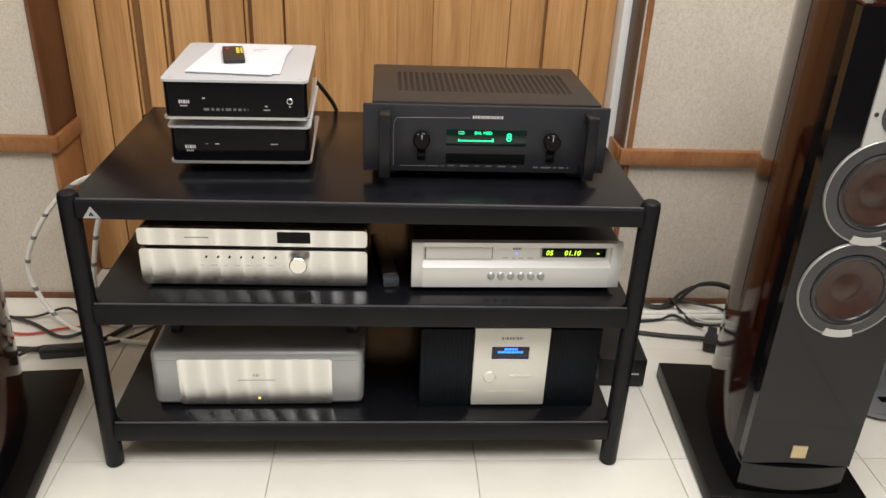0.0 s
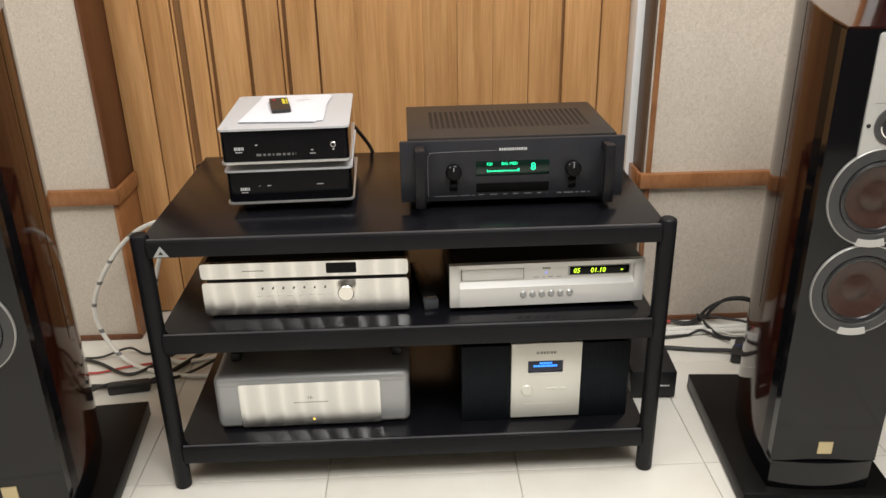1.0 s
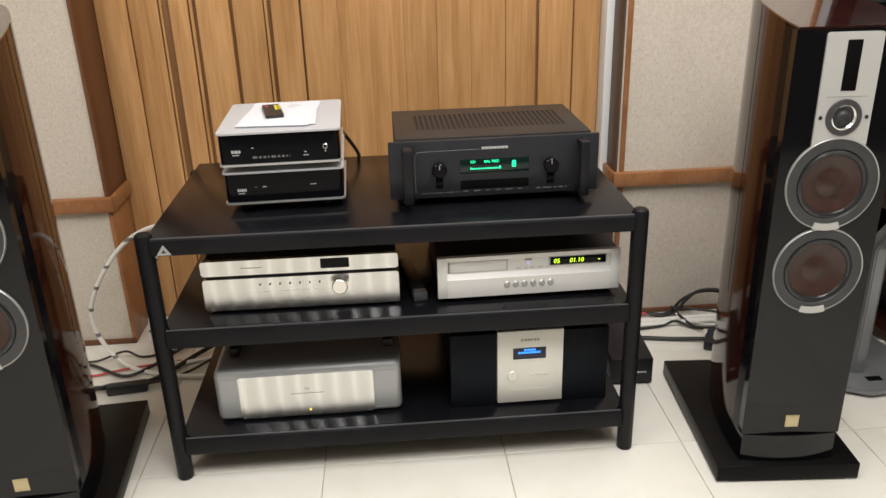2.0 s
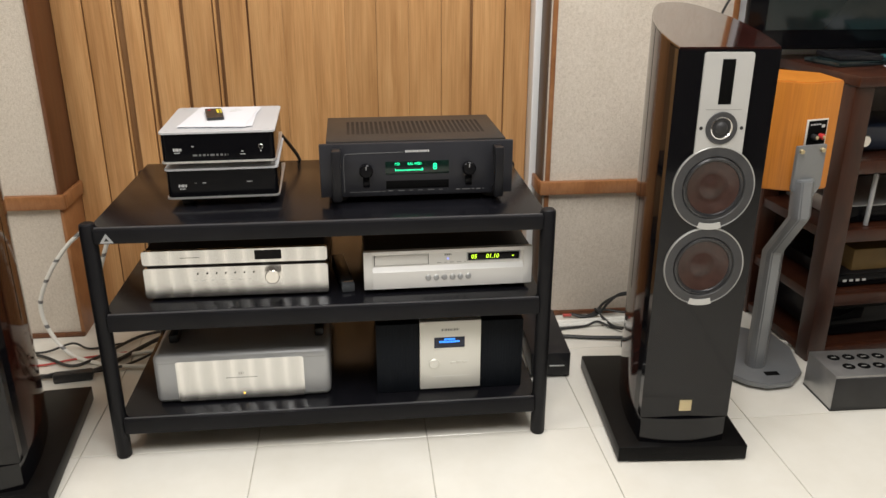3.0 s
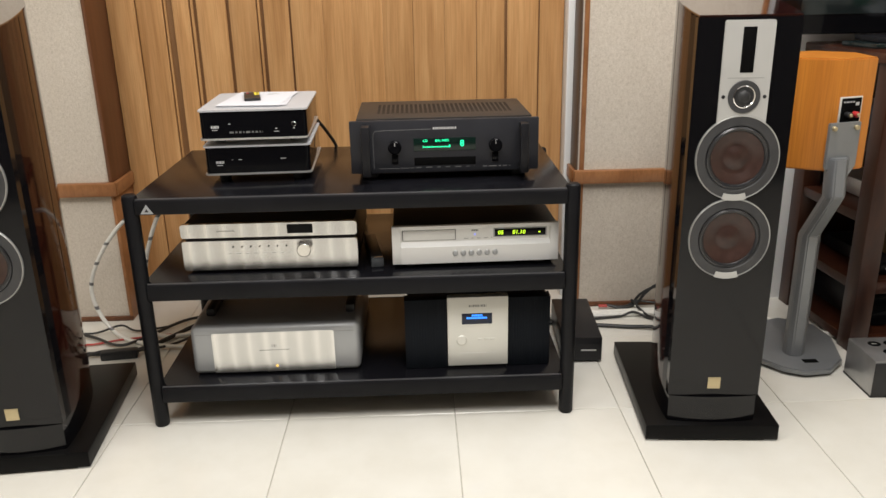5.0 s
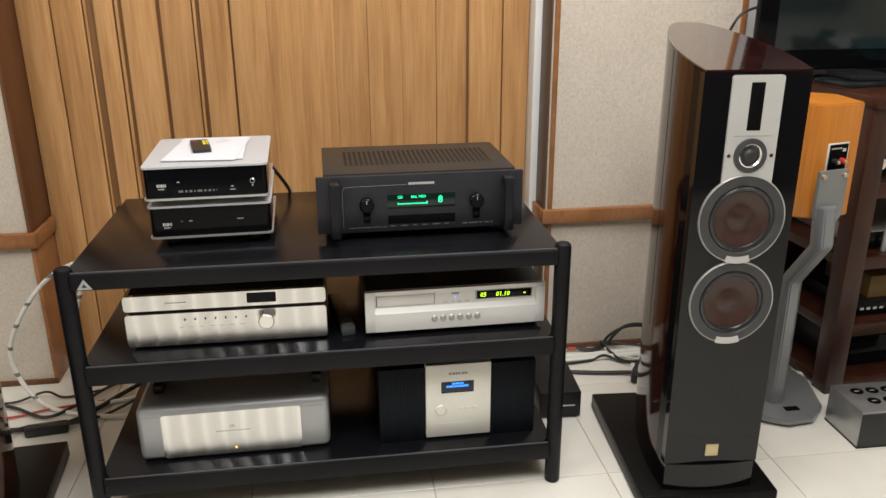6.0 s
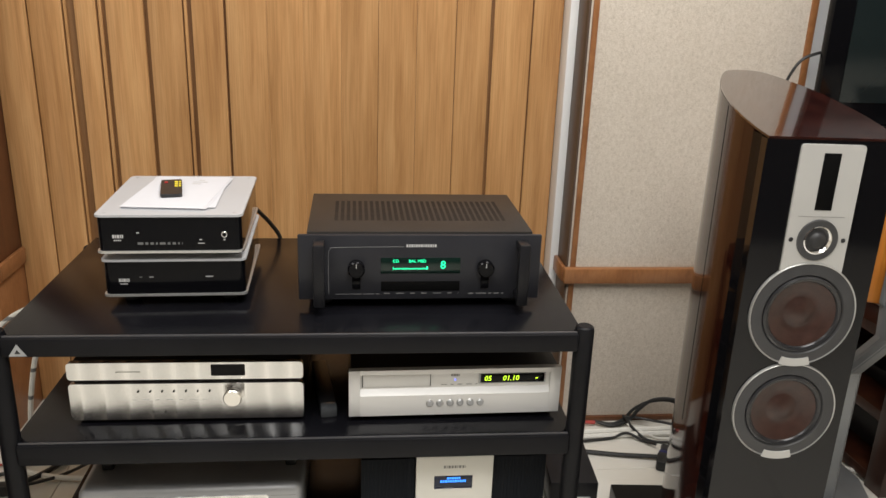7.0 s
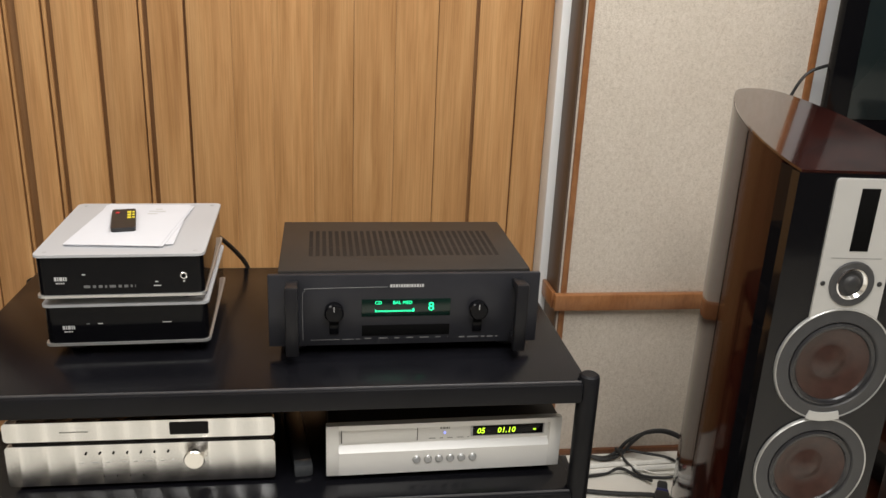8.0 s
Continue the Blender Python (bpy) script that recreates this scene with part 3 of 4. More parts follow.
for x in (-0.18, 0.18):
    for y in (0.05, 0.31):
        part("foot", lathe(bmesh.new(), [(0, 0.0055), (0.018, 0.0055), (0.02, 0.013), (0, 0.013)], Matrix.Translation((x, y, 0)), 20), RUBBER, amp)

# ---- silver disc player ----
cd = thing("disc_player", "silver compact disc player with yellow-green display", "disc player", pose(0.4375, 1.447, SH2 - 0.009, 0, 0, 1.0) @ Matrix.Diagonal((0.963, 1, 1, 1)))
W, B, T = 0.2185, 0.022, 0.121
bm = bmesh.new()
# a face with a shallow recess whose lower lip is curved
prof = [(0.0, B), (0.0, 0.0660), (0.0010, 0.0670), (0.0100, 0.0745), (0.0115, 0.0765), (0.0115, 0.1095), (0.0105, 0.1115)]
prof += [(0.0, 0.1115), (0.0, T), (0.014, T), (0.014, B)]
a = [bm.verts.new((-0.196, y, z)) for y, z in prof]
b = [bm.verts.new((0.196, y, z)) for y, z in prof]
for i in range(len(prof)):
    j = (i + 1) % len(prof)
    bm.faces.new((a[i], a[j], b[j], b[i]))
bm.faces.new(a)
bm.faces.new(b[::-1])
part("faceplate", bm, SILVER, cd, "satin silver front with a recessed band")
for s in (-1, 1):
    x0, x1 = sorted((s * 0.196, s * W))
    part("face_end", slab(x0, x1, 0.0, 0.014, B, T, 0.0008), SILVER, cd)
part("body", slab(-W + 0.004, W - 0.004, 0.014, 0.40, B - 0.002, T - 0.002, 0.002), BLACKTOP, cd, "black metal casing")
part("disc_tray", slab(-0.190, -0.053, 0.0075, 0.013, 0.0815, 0.107, 0.0012), SILVER, cd, "closed silver disc tray")
bm = slab(-0.1915, -0.0515, 0.0108, 0.0118, 0.0800, 0.1085)
part("tray_gap", bm, PIT, cd)
part("display", slab(0.051, 0.185, 0.0065, 0.012, 0.0868, 0.1052, 0.0008), GLOSS, cd, "black display window")
part("display_frame", slab(0.0478, 0.1882, 0.0085, 0.0125, 0.0840, 0.1080, 0.0008), GREYSILVER, cd)
lettering("display_text", "05", 0.0155, 0.066, 0.0061, 0.0960, VFD_YELLOW, cd, "yellow-green lit numerals", 0.15)
lettering("display_text", "01.10", 0.0155, 0.114, 0.0061, 0.0960, VFD_YELLOW, cd, "yellow-green lit numerals", 0.15)
part("display_mark", slab(0.166, 0.171, 0.0058, 0.0064, 0.0945, 0.0965), VFD_YELLOW, cd)
for k in range(6):
    ring = part("button", disc(-0.0535 + k * 0.0209, 0, 0.048, 0.0078, 0.002, 24), RINGMETAL, cd, "round silver button")
    part("button_cap", disc(-0.0535 + k * 0.0209, -0.0018, 0.048, 0.006, 0.0022, 20), GREYSILVER, ring)
part("maker_mark", bars(-0.010, 0.008, 0.1030, 0.0045, 0.0113, (0.004, 0.005), 0.001), GREYPRINT, cd)
part("power_light", disc(-0.001, 0.0115, 0.0925, 0.0016, 0.0012, 12), LED_BLUE, cd, "small blue indicator light")
part("legend", bars(-0.030, 0.045, 0.0825, 0.0012, 0.0113, (0.012, 0.006, 0.010), 0.008), GREYPRINT, cd)
for x in (-0.17, 0.17):
    for y in (0.04, 0.31):
        part("foot", lathe(bmesh.new(), [(0, 0.009), (0.018, 0.009), (0.02, 0.020), (0, 0.020)], Matrix.Translation((x, y, 0)), 20), RUBBER, cd)

# a clear-ended dark remote lying between the two
stick = thing("remote_control", "long dark remote control with a smoky clear end", "remote control", pose(0.188, 1.463, SH2, 0, 0, 8.5))
part("body", slab(-0.016, 0.016, 0.022, 0.215, 0.0, 0.022, 0.004), PLASTIC, stick)
part("end_cap", slab(-0.0165, 0.0165, 0.0, 0.024, 0.0, 0.023, 0.004), CLEARGREY, stick, "smoky clear plastic end")

# ---- silver power amplifier on the bottom shelf ----
SH3 = 0.115
pw = thing("power_amplifier", "rounded silver-grey power amplifier with a brushed front panel", "amplifier", pose(-0.087, 1.445, SH3 - 0.0115, 0, 0, 0.5))
bm = slab(-0.219, 0.219, 0.0, 0.47, 0.0135, 0.150, 0.016, 4)
part("body", bm, GREYSILVER, pw, "rounded grey-silver casing")
part("front_panel", plate(-0.163, 0.153, 0.021, 0.133, -0.004, 0.006, 0.006), BRUSHED, pw, "pale brushed aluminium front panel")
for s in (-1, 1):
    x0, x1 = sorted((s * 0.157, s * 0.206)) if s > 0 else (-0.206, -0.167)
    for z in (0.026, 0.128):
        part("groove", slab(x0, x1, -0.0003, 0.001, z, z + 0.001), GREYPRINT, pw)
part("maker_mark", bars(-0.042, 0.036, 0.082, 0.003, -0.004, (0.004, 0.003, 0.005, 0.002), 0.0014), PALEPRINT, pw)
part("maker_sign", bars(-0.010, 0.002, 0.094, 0.008, -0.004, (0.002, 0.003), 0.003), PALEPRINT, pw)
part("power_light", disc(0.0, -0.004, 0.036, 0.0022, 0.001, 12), LED_AMBER, pw, "small amber indicator light")
for k in range(6):
    part("screw", disc(-0.118 + k * 0.0455, -0.004, 0.0265, 0.0016, 0.0008, 10), PIT, pw)
for x in (-0.178, 0.192):
    part("top_bracket", slab(x - 0.012, x + 0.012, 0.07, 0.22, 0.149, 0.172, 0.005), PLASTIC, pw, "black block on the casing's top")
for x in (-0.17, 0.17):
    for y in (0.05, 0.35):
        part("foot", lathe(bmesh.new(), [(0, 0.0115), (0.018, 0.0115), (0.02, 0.015), (0, 0.015)], Matrix.Translation((x, y, 0)), 20), RUBBER, pw)

# ---- ribbed black power amplifier with silver centre ----
mono = thing("power_amplifier", "black ribbed power amplifier with champagne centre panel", "amplifier", pose(0.4415, 1.452, SH3, 0, 0, 0.5) @ Matrix.Diagonal((0.975, 1, 1, 1)))
part("centre_panel", slab(-0.081, 0.081, -0.012, 0.012, 0.008, 0.2025, 0.0015), CHAMPAGNE, mono, "champagne aluminium centre panel")
part("body", slab(-0.187, 0.187, 0.030, 0.475, 0.006, 0.196, 0.002), HEATSINK, mono)
for s in (-1, 1):
    wing = part("heat_sink", slab(min(s * 0.083, s * 0.195), max(s * 0.083, s * 0.195), -0.005, 0.032, 0.001, 0.196, 0.001), HEATSINK, mono, "black ribbed heat sink")
    for k in range(15):
        x = s * (0.0875 + k * 0.0074)
        part("fin", slab(x - 0.0031, x + 0.0031, -0.0058, -0.0045, 0.0015, 0.1955, 0.0004), HEATSINK, wing)
part("display", slab(-0.043, 0.038, -0.0128, -0.011, 0.128, 0.157, 0.0003), DISPLAY_BLUE, mono, "dark blue display")
part("display_sill", slab(-0.042, 0.037, -0.0145, -0.011, 0.1262, 0.1282, 0.0004), CHROME, mono)
part("display_text", bars(-0.016, 0.012, 0.1515, 0.0045, -0.0128, (0.004, 0.003, 0.005), 0.0012), VFD_BLUE, mono, "blue lit dots")
part("display_text", bars(-0.030, 0.024, 0.1445, 0.0050, -0.0128, (0.004, 0.003, 0.005, 0.003), 0.0014), VFD_BLUE, mono, "blue lit dots")
part("maker_mark", bars(-0.0235, 0.0225, 0.178, 0.006, -0.012, (0.004, 0.0015, 0.0048, 0.0042), 0.002), GREYPRINT, mono)
part("power_button", disc(-0.044, -0.012, 0.082, 0.014, 0.004, 32), CHAMPAGNE, mono, "round power button")
for k in range(3):
    part("key", slab(0.000 + k * 0.017, 0.014 + k * 0.017, -0.0135, -0.011, 0.080, 0.086, 0.0008), CHAMPAGNE, mono)
part("legend", bars(-0.05, 0.05, 0.044, 0.001, -0.012, (0.03, 0.05), 0.002), SILVER, mono)
part("foot", slab(-0.18, 0.18, 0.04, 0.06, 0.0, 0.008), RUBBER, mono)
part("foot", slab(-0.18, 0.18, 0.38, 0.40, 0.0, 0.008), RUBBER, mono)

# low black box on the floor behind the rack
lowbox = thing("power_box", "low black metal box with side vents on the floor", "audio component", pose(0.765, 1.672, 0, 0, 0, -3))
part("body", slab(-0.055, 0.062, 0.0, 0.30, 0.006, 0.082, 0.002), BLACK, lowbox)
part("handle", slab(0.0, 0.045, -0.004, 0.001, 0.040, 0.043, 0.001), SATIN, lowbox, "thin silver slit")
for x in (-0.04, 0.047):
    for y in (0.03, 0.27):
        part("foot", slab(x - 0.01, x + 0.01, y - 0.01, y + 0.01, 0, 0.007), RUBBER, lowbox)


# ---- floor-standing loudspeakers ----
SIDE = [(0.111, 0.0), (0.1155, 0.05), (0.116, 0.12), (0.108, 0.20), (0.093, 0.28), (0.070, 0.35), (0.052, 0.39), (0.036, 0.412), (0.015, 0.422)]


def curve_outline(inset=0.0, y0=0.0):
    side = [(p.x, p.y) for p in smooth_path([(x, y, 0) for x, y in SIDE], 4)]
    right = [(x - inset, max(y, y0) - (inset if y > 0.3 else 0)) for x, y in side]
    left = [(-x, y) for x, y in right[::-1]]
    return right + left


def driver(z, speaker):
    """A bass driver: silver ring, dark flange, rubber surround, brown cone."""
    at = Matrix.Translation((0, 0, z)) @ FACING @ Matrix.Diagonal((0.967, 0.967, 1, 1))
    ring = part("driver_ring", lathe(bmesh.new(), [(0.0955, 0), (0.0985, 0), (0.0985, 0.004), (0.0972, 0.0058), (0.0955, 0.005), (0.0955, 0)], at, 64), RINGMETAL, speaker, "thin silver trim ring")
    part("flange", lathe(bmesh.new(), [(0.0955, 0), (0.0955, 0.0042), (0.0760, 0.0055), (0.0735, 0.003), (0.0735, 0)], at, 64), FLANGE, ring)
    part("surround", lathe(bmesh.new(), [(0.0735, 0.001), (0.0722, 0.0045), (0.0685, 0.0068), (0.0640, 0.005), (0.0615, 0.001)], at, 64), SURROUND, ring)
    part("cone", lathe(bmesh.new(), [(0.062, 0.0022), (0.056, 0.0010), (0.042, -0.006), (0.031, -0.0092), (0.027, -0.0085), (0.020, -0.0052), (0.010, -0.0022), (0, -0.0012)], at, 64), CONE, ring, "dark reddish brown fibre cone")
    bm = bmesh.new()
    n = 10
    pts = []
    for r, seq in ((0.0995, range(n + 1)), (0.085, range(n, -1, -1))):
        for k in seq:
            a = radians(-90 - 17 + 34 * k / n)
            pts.append((r * math.cos(a), r * math.sin(a)))
    prism(bm, pts, 0.004, 0.0075)
    bmesh.ops.transform(bm, matrix=at, verts=bm.verts)
    part("ring_tab", bm, WHITISH, ring, "pale tab at the ring's foot")


def holed_board(w, depth, z0, z1, holes):
    """An upright board that faces -y, with round holes through it."""
    bm = bmesh.new()
    loops = [[(-w, z0), (w, z0), (w, z1), (-w, z1)]]
    loops += [[(r * math.cos(math.pi * k / 24), z + r * math.sin(math.pi * k / 24)) for k in range(48)] for z, r in holes]
    edges = []
    for loop in loops:
        vs = [bm.verts.new((x, 0, z)) for x, z in loop]
        edges += [bm.edges.new((vs[i], vs[(i + 1) % len(vs)])) for i in range(len(vs))]
    bmesh.ops.triangle_fill(bm, edges=edges, use_beauty=True, use_dissolve=False)
    made = bmesh.ops.extrude_face_region(bm, geom=list(bm.faces))["geom"]
    bmesh.ops.translate(bm, vec=(0, depth, 0), verts=[v for v in made if isinstance(v, bmesh.types.BMVert)])
    return bm


def loudspeaker(label, m):
    s = thing("floor_loudspeaker", label, "loudspeaker", m, group="pair of floor loudspeakers")
    part("cabinet", prism(bmesh.new(), curve_outline(0.0, 0.052), 0.131, 1.03, lambda x, y: 1.023 + 0.145 * y), ROSEWOOD, s, "curved side panels in dark lacquered rosewood")
    bm = prism(bmesh.new(), curve_outline(0.0004, 0.0), 0.0, 0.0040)
    for v in bm.verts:
        v.co.z += 1.0234 + 0.145 * v.co.y
    part("top_panel", bm, TOPLACQUER, s, "highly polished sloping rosewood top")
    part("baffle", holed_board(0.1128, 0.022, 0.131, 1.0230, ((0.722, 0.0715), (0.535, 0.0715))), PIANO, s, "glossy black front baffle")
    # black band stands in for the dark reflection at the flanks' front
    part("dark_reflection_band", prism(bmesh.new(), [(-0.1128, 0.0222), (0.1128, 0.0222), (0.1156, 0.0518), (-0.1156, 0.0518)], 0.131, 1.0262), GLOSS, s, "black band painting a dark reflection on the flanks behind the baffle")
    bow = [(x * 0.0109, 0.002 - 0.010 * (1 - (x / 10) ** 2)) for x in range(-9, 10)]
    part("base_block", prism(bmesh.new(), curve_outline(0.002, 0.002) + bow, 0.0595, 0.1285), PIANO, s, "black lower block with a bowed front")
    face = part("tweeter_plate", plate(-0.0545, 0.0545, 0.795, 1.017, -0.004, 0.001, 0.006), WHITISH, s, "pale aluminium tweeter plate")
    part("ribbon_tweeter", slab(-0.0145, 0.0145, -0.0046, -0.003, 0.908, 1.003, 0.0003), PIT, face, "black slotted ribbon tweeter")
    part("plate_line", slab(-0.040, 0.040, -0.0044, -0.003, 0.8965, 0.8975), GREYPRINT, face)
    at = Matrix.Translation((0, -0.004, 0.857)) @ FACING
    dome = part("dome_tweeter", lathe(bmesh.new(), [(0.0355, -0.001), (0.0355, 0.002), (0.034, 0.0028), (0.0235, 0.0015), (0.0235, -0.001)], at, 48), FLANGE, face, "round dome tweeter")
    part("dome_ring", lathe(bmesh.new(), [(0.0245, 0), (0.0245, 0.003), (0.0225, 0.004), (0.0205, 0.002), (0.0185, 0.000)], at, 48), CHROME, dome)
    part("dome", lathe(bmesh.new(), [(0.0185, 0.000), (0.014, 0.0015), (0.0125, 0.004), (0.009, 0.007), (0, 0.0088)], at, 40), RUBBER, dome)
    for x in (-0.0455, 0.0455):
        part("screw", disc(x, -0.004, 0.857, 0.004, 0.0012, 16), PLASTIC, face)
    for z in (0.722, 0.535):
        driver(z, s)
    for side in (-1, 1):
        bm = slab(-0.0005, 0.0005, -0.0011, 0.0011, 0.40, 1.047)
        bmesh.ops.transform(bm, matrix=pose(side * 0.1093, 0.190, 0, 0, 0, side * 8.0), verts=bm.verts)
        part("side_seam", bm, PIT, s, "narrow dark seam in the curved flank")
    part("badge", slab(-0.0155, 0.0155, -0.0022, 0.001, 0.149, 0.179, 0.0005), GOLD, s, "small square gold badge")
    return s


def speaker_base(m):
    b = thing("speaker_plinth", "thick black stone-like slab under a loudspeaker", "plinth", m, group="loudspeaker plinths")
    part("slab", slab(-0.162, 0.162, 0, 0.475, 0.0035, 0.045, 0.003), GLOSS_SLAB, b)
    for x in (-0.145, 0.145):
        for y in (0.017, 0.458):
            part("pad", slab(x - 0.014, x + 0.014, y - 0.014, y + 0.014, 0.0, 0.004), GREYSILVER, b, "thin pale pad under the slab")
    return b


SLIM = Matrix.Diagonal((0.968, 1, 1, 1))
GLOSS_SLAB = varied("black_slab_polish", (0.004, 0.0038, 0.0038), 0.32, 0.3, 9, spec=0.12)
speaker_base(pose(1.003, 1.231, 0, 0, 0, -4))
loudspeaker("tall black and rosewood floor loudspeaker on a slab", pose(1.004, 1.254, -0.014, 0, 0, -4) @ SLIM)
speaker_base(pose(-0.668, 1.195, 0, 0, 0, 5))
loudspeaker("tall dark rosewood floor loudspeaker on a slab", pose(-0.668, 1.216, -0.0155, 0, 0, 5) @ SLIM)

# ---- small orange loudspeaker on its stand ----
OSP = pose(1.365, 1.582, 0.593) @ Matrix.Scale(0.905, 4)
osp = thing("bookshelf_loudspeaker", "small orange lacquered loudspeaker seen from behind", "loudspeaker", OSP)
bm = prism(bmesh.new(), [(0.022, -0.022), (0.130, 0.006), (0.140, 0.15), (0.05, 0.23), (-0.09, 0.20), (-0.147, 0.078), (-0.140, 0.066), (0.008, -0.018)], 0.0, 0.322)
bmesh.ops.bevel(bm, geom=list(bm.edges), offset=0.004, segments=2, affect="EDGES")
part("cabinet", bm, ORANGE, osp)
label_m = pose(0.016, -0.0235, -0.010, 0, 0, math.degrees(math.atan2(0.026, 0.096)))


def on_back(name, bm, mat, parent, label=""):
    bmesh.ops.transform(bm, matrix=label_m, verts=bm.verts)
    return part(name, bm, mat, parent, label)


terminal = on_back("terminal_plate", slab(0.004, 0.080, -0.003, 0.002, 0.128, 0.226, 0.001), CHAMPAGNE, osp, "pale-edged black terminal plate")
on_back("terminal_cup", slab(0.008, 0.076, -0.0045, 0.0, 0.150, 0.222, 0.001), PIT, terminal)
for k in range(2):
    post = on_back("binding_post", disc(0.028 + k * 0.026, -0.0045, 0.176, 0.0085, 0.016, 16), RED if k else PLASTIC, terminal)
    on_back("post_cap", disc(0.028 + k * 0.026, -0.0205, 0.176, 0.005, 0.004, 12), GOLD, post)
on_back("print", bars(0.014, 0.052, 0.211, 0.004, -0.0045, (0.006, 0.010), 0.003), MARK, terminal)
on_back("print", bars(0.056, 0.068, 0.205, 0.009, -0.0045, (0.012,), 0.003), MARK, terminal)

stand = thing("speaker_stand", "grey metal speaker stand with a cranked post", "speaker stand", pose(1.397, 1.64, 0))
base_outline = [(-0.02, -0.112), (0.055, -0.104), (0.118, -0.045), (0.160, 0.10), (0.150, 0.20), (0.06, 0.26), (-0.06, 0.22), (-0.125, 0.09), (-0.118, -0.02), (-0.07, -0.085)]
bm = prism(bmesh.new(), base_outline, 0.010, 0.024)
bmesh.ops.bevel(bm, geom=[e for e in bm.edges if e.verts[0].co.z > 0.02 and e.verts[1].co.z > 0.02], offset=0.003, segments=2, affect="EDGES")
part("base_plate", bm, STANDGREY, stand)
for x, y in ((-0.07, -0.05), (0.09, -0.03), (0.06, 0.20)):
    part("foot", lathe(bmesh.new(), [(0, 0), (0.006, 0), (0.008, 0.010), (0, 0.010)], Matrix.Translation((x, y, 0)), 14), SATIN, stand)
# the post is folded sheet: a flat back with two bent flanks
POST = [((0.0, 0.0, 0.022), 0.062), ((0.002, 0.003, 0.393), 0.062), ((-0.018, -0.132, 0.540), 0.058), ((-0.016, -0.118, 0.640), 0.058)]
bm, last = bmesh.new(), None
for k, ((x, y, z), w) in enumerate(POST):
    h = w / 2
    ring = [bm.verts.new((x + a * h, y + b, z)) for a, b in ((-0.62, -0.020), (0.30, -0.020), (1.0, 0.006), (1.0, 0.020), (-1.0, 0.020), (-1.0, -0.004))]
    if last:
        for q in range(6):
            bm.faces.new((last[q], last[(q + 1) % 6], ring[(q + 1) % 6], ring[q]))
    else:
        bm.faces.new(ring[::-1])
    last = ring
bm.faces.new(last)
bmesh.ops.bevel(bm, geom=list(bm.edges), offset=0.003, segments=2, affect="EDGES")
part("post", bm, STANDGREY, stand)
bm = prism(bmesh.new(), [(-0.026, 0.0), (0.026, 0.0), (0.046, 0.028), (0.046, 0.142), (-0.046, 0.142), (-0.046, 0.028)], 0, 0.010)
bmesh.ops.bevel(bm, geom=list(bm.edges), offset=0.0015, segments=2, affect="EDGES")
bmesh.ops.transform(bm, matrix=pose(-0.010, -0.103, 0.587, 0, 0, 12) @ FACING, verts=bm.verts)
bracket = part("bracket", bm, STANDGREY, stand, "flat chamfered mounting plate")
for x, y in ((-0.042, -0.119), (0.022, -0.106)):
    part("bolt", disc(x, y, 0.716, 0.006, 0.010, 14), GOLD, bracket)
part("cable_hole", slab(0.0, 0.042, -0.062, -0.040, 0.0238, 0.0246), PIT, stand)

# ---- open wooden media cabinet with its contents ----
CX0, CX1, CY0, CY1, CT = 1.580, 2.66, 1.685, 2.105, 0.88
CAB = pose(CX0, CY0, 0, 0, 0, 4)
cab = thing("media_cabinet", "open dark reddish brown wooden media cabinet with shelves", "cabinet", CAB)
L, D = CX1 - CX0, CY1 - CY0
for x in (0, L / 2 - 0.03, L - 0.06):
    for y in (0, D - 0.06):
        part("post", slab(x, x + 0.06, y, y + 0.06, 0, CT - 0.03, 0.003), CABWOOD, cab)
part("top", slab(-0.006, L + 0.006, -0.02, D + 0.02, CT - 0.03, CT, 0.005), CABWOOD, cab)
for z in (0.010, 0.188, 0.395, 0.604):
    shelf = part("shelf", slab(0.005, L - 0.005, 0.012, D - 0.01, z, z + 0.03, 0.003), CABWOOD, cab)
    part("front_rail", slab(0.06, L - 0.06, 0.004, 0.03, z - 0.006, z + 0.032, 0.003), CABWOOD, shelf)
for z in (0.188, 0.395, 0.604):
    part("side_rail", slab(0.012, 0.034, 0.058, D - 0.058, z - 0.004, z + 0.028, 0.002), CABWOOD, cab)
part("back_panel", slab(0.06, L - 0.06, D - 0.02, D - 0.008, 0.06, CT - 0.04), CABWOOD, cab)


def deck(label, x, y, z, w, d, h, mat, lights=0):
    u = thing("media_player", label, "audio component", CAB @ pose(x, y, z))
    part("body", slab(0, w, 0, d, 0.004, h, 0.003), mat, u)
    part("front", slab(0.002, w - 0.002, -0.004, 0.001, 0.006, h - 0.002, 0.001), GLOSS, u)
    for k in range(lights):
        part("light", slab(0.02 + 0.022 * k, 0.032 + 0.022 * k, -0.0055, -0.003, h * 0.45, h * 0.45 + 0.007), MARK, u)
    return u


deck("black media player with pale keys on the shelf", 0.10, 0.06, 0.218, 0.42, 0.3, 0.045, BLACK, 4)
deck("black media player low in the cabinet", 0.09, 0.08, 0.040, 0.43, 0.3, 0.10, BLACK)
deck("pale silver media player in the cabinet", 0.09, 0.07, 0.425, 0.43, 0.3, 0.055, SATIN)
single("wooden_box", slab(0, 0.2, 0, 0.2, 0, 0.07, 0.003), OCHRE, "small ochre wooden box on the shelf", "box", CAB @ pose(0.16, 0.08, 0.263))
blue = thing("projector", "rounded dark blue device with a chrome lens", "device", CAB @ pose(0.17, 0.10, 0.634))
part("body", slab(-0.09, 0.22, 0.0, 0.2, 0.002, 0.085, 0.02, 3), material("dark_blue_plastic", (0.015, 0.022, 0.04), 0.3), blue)
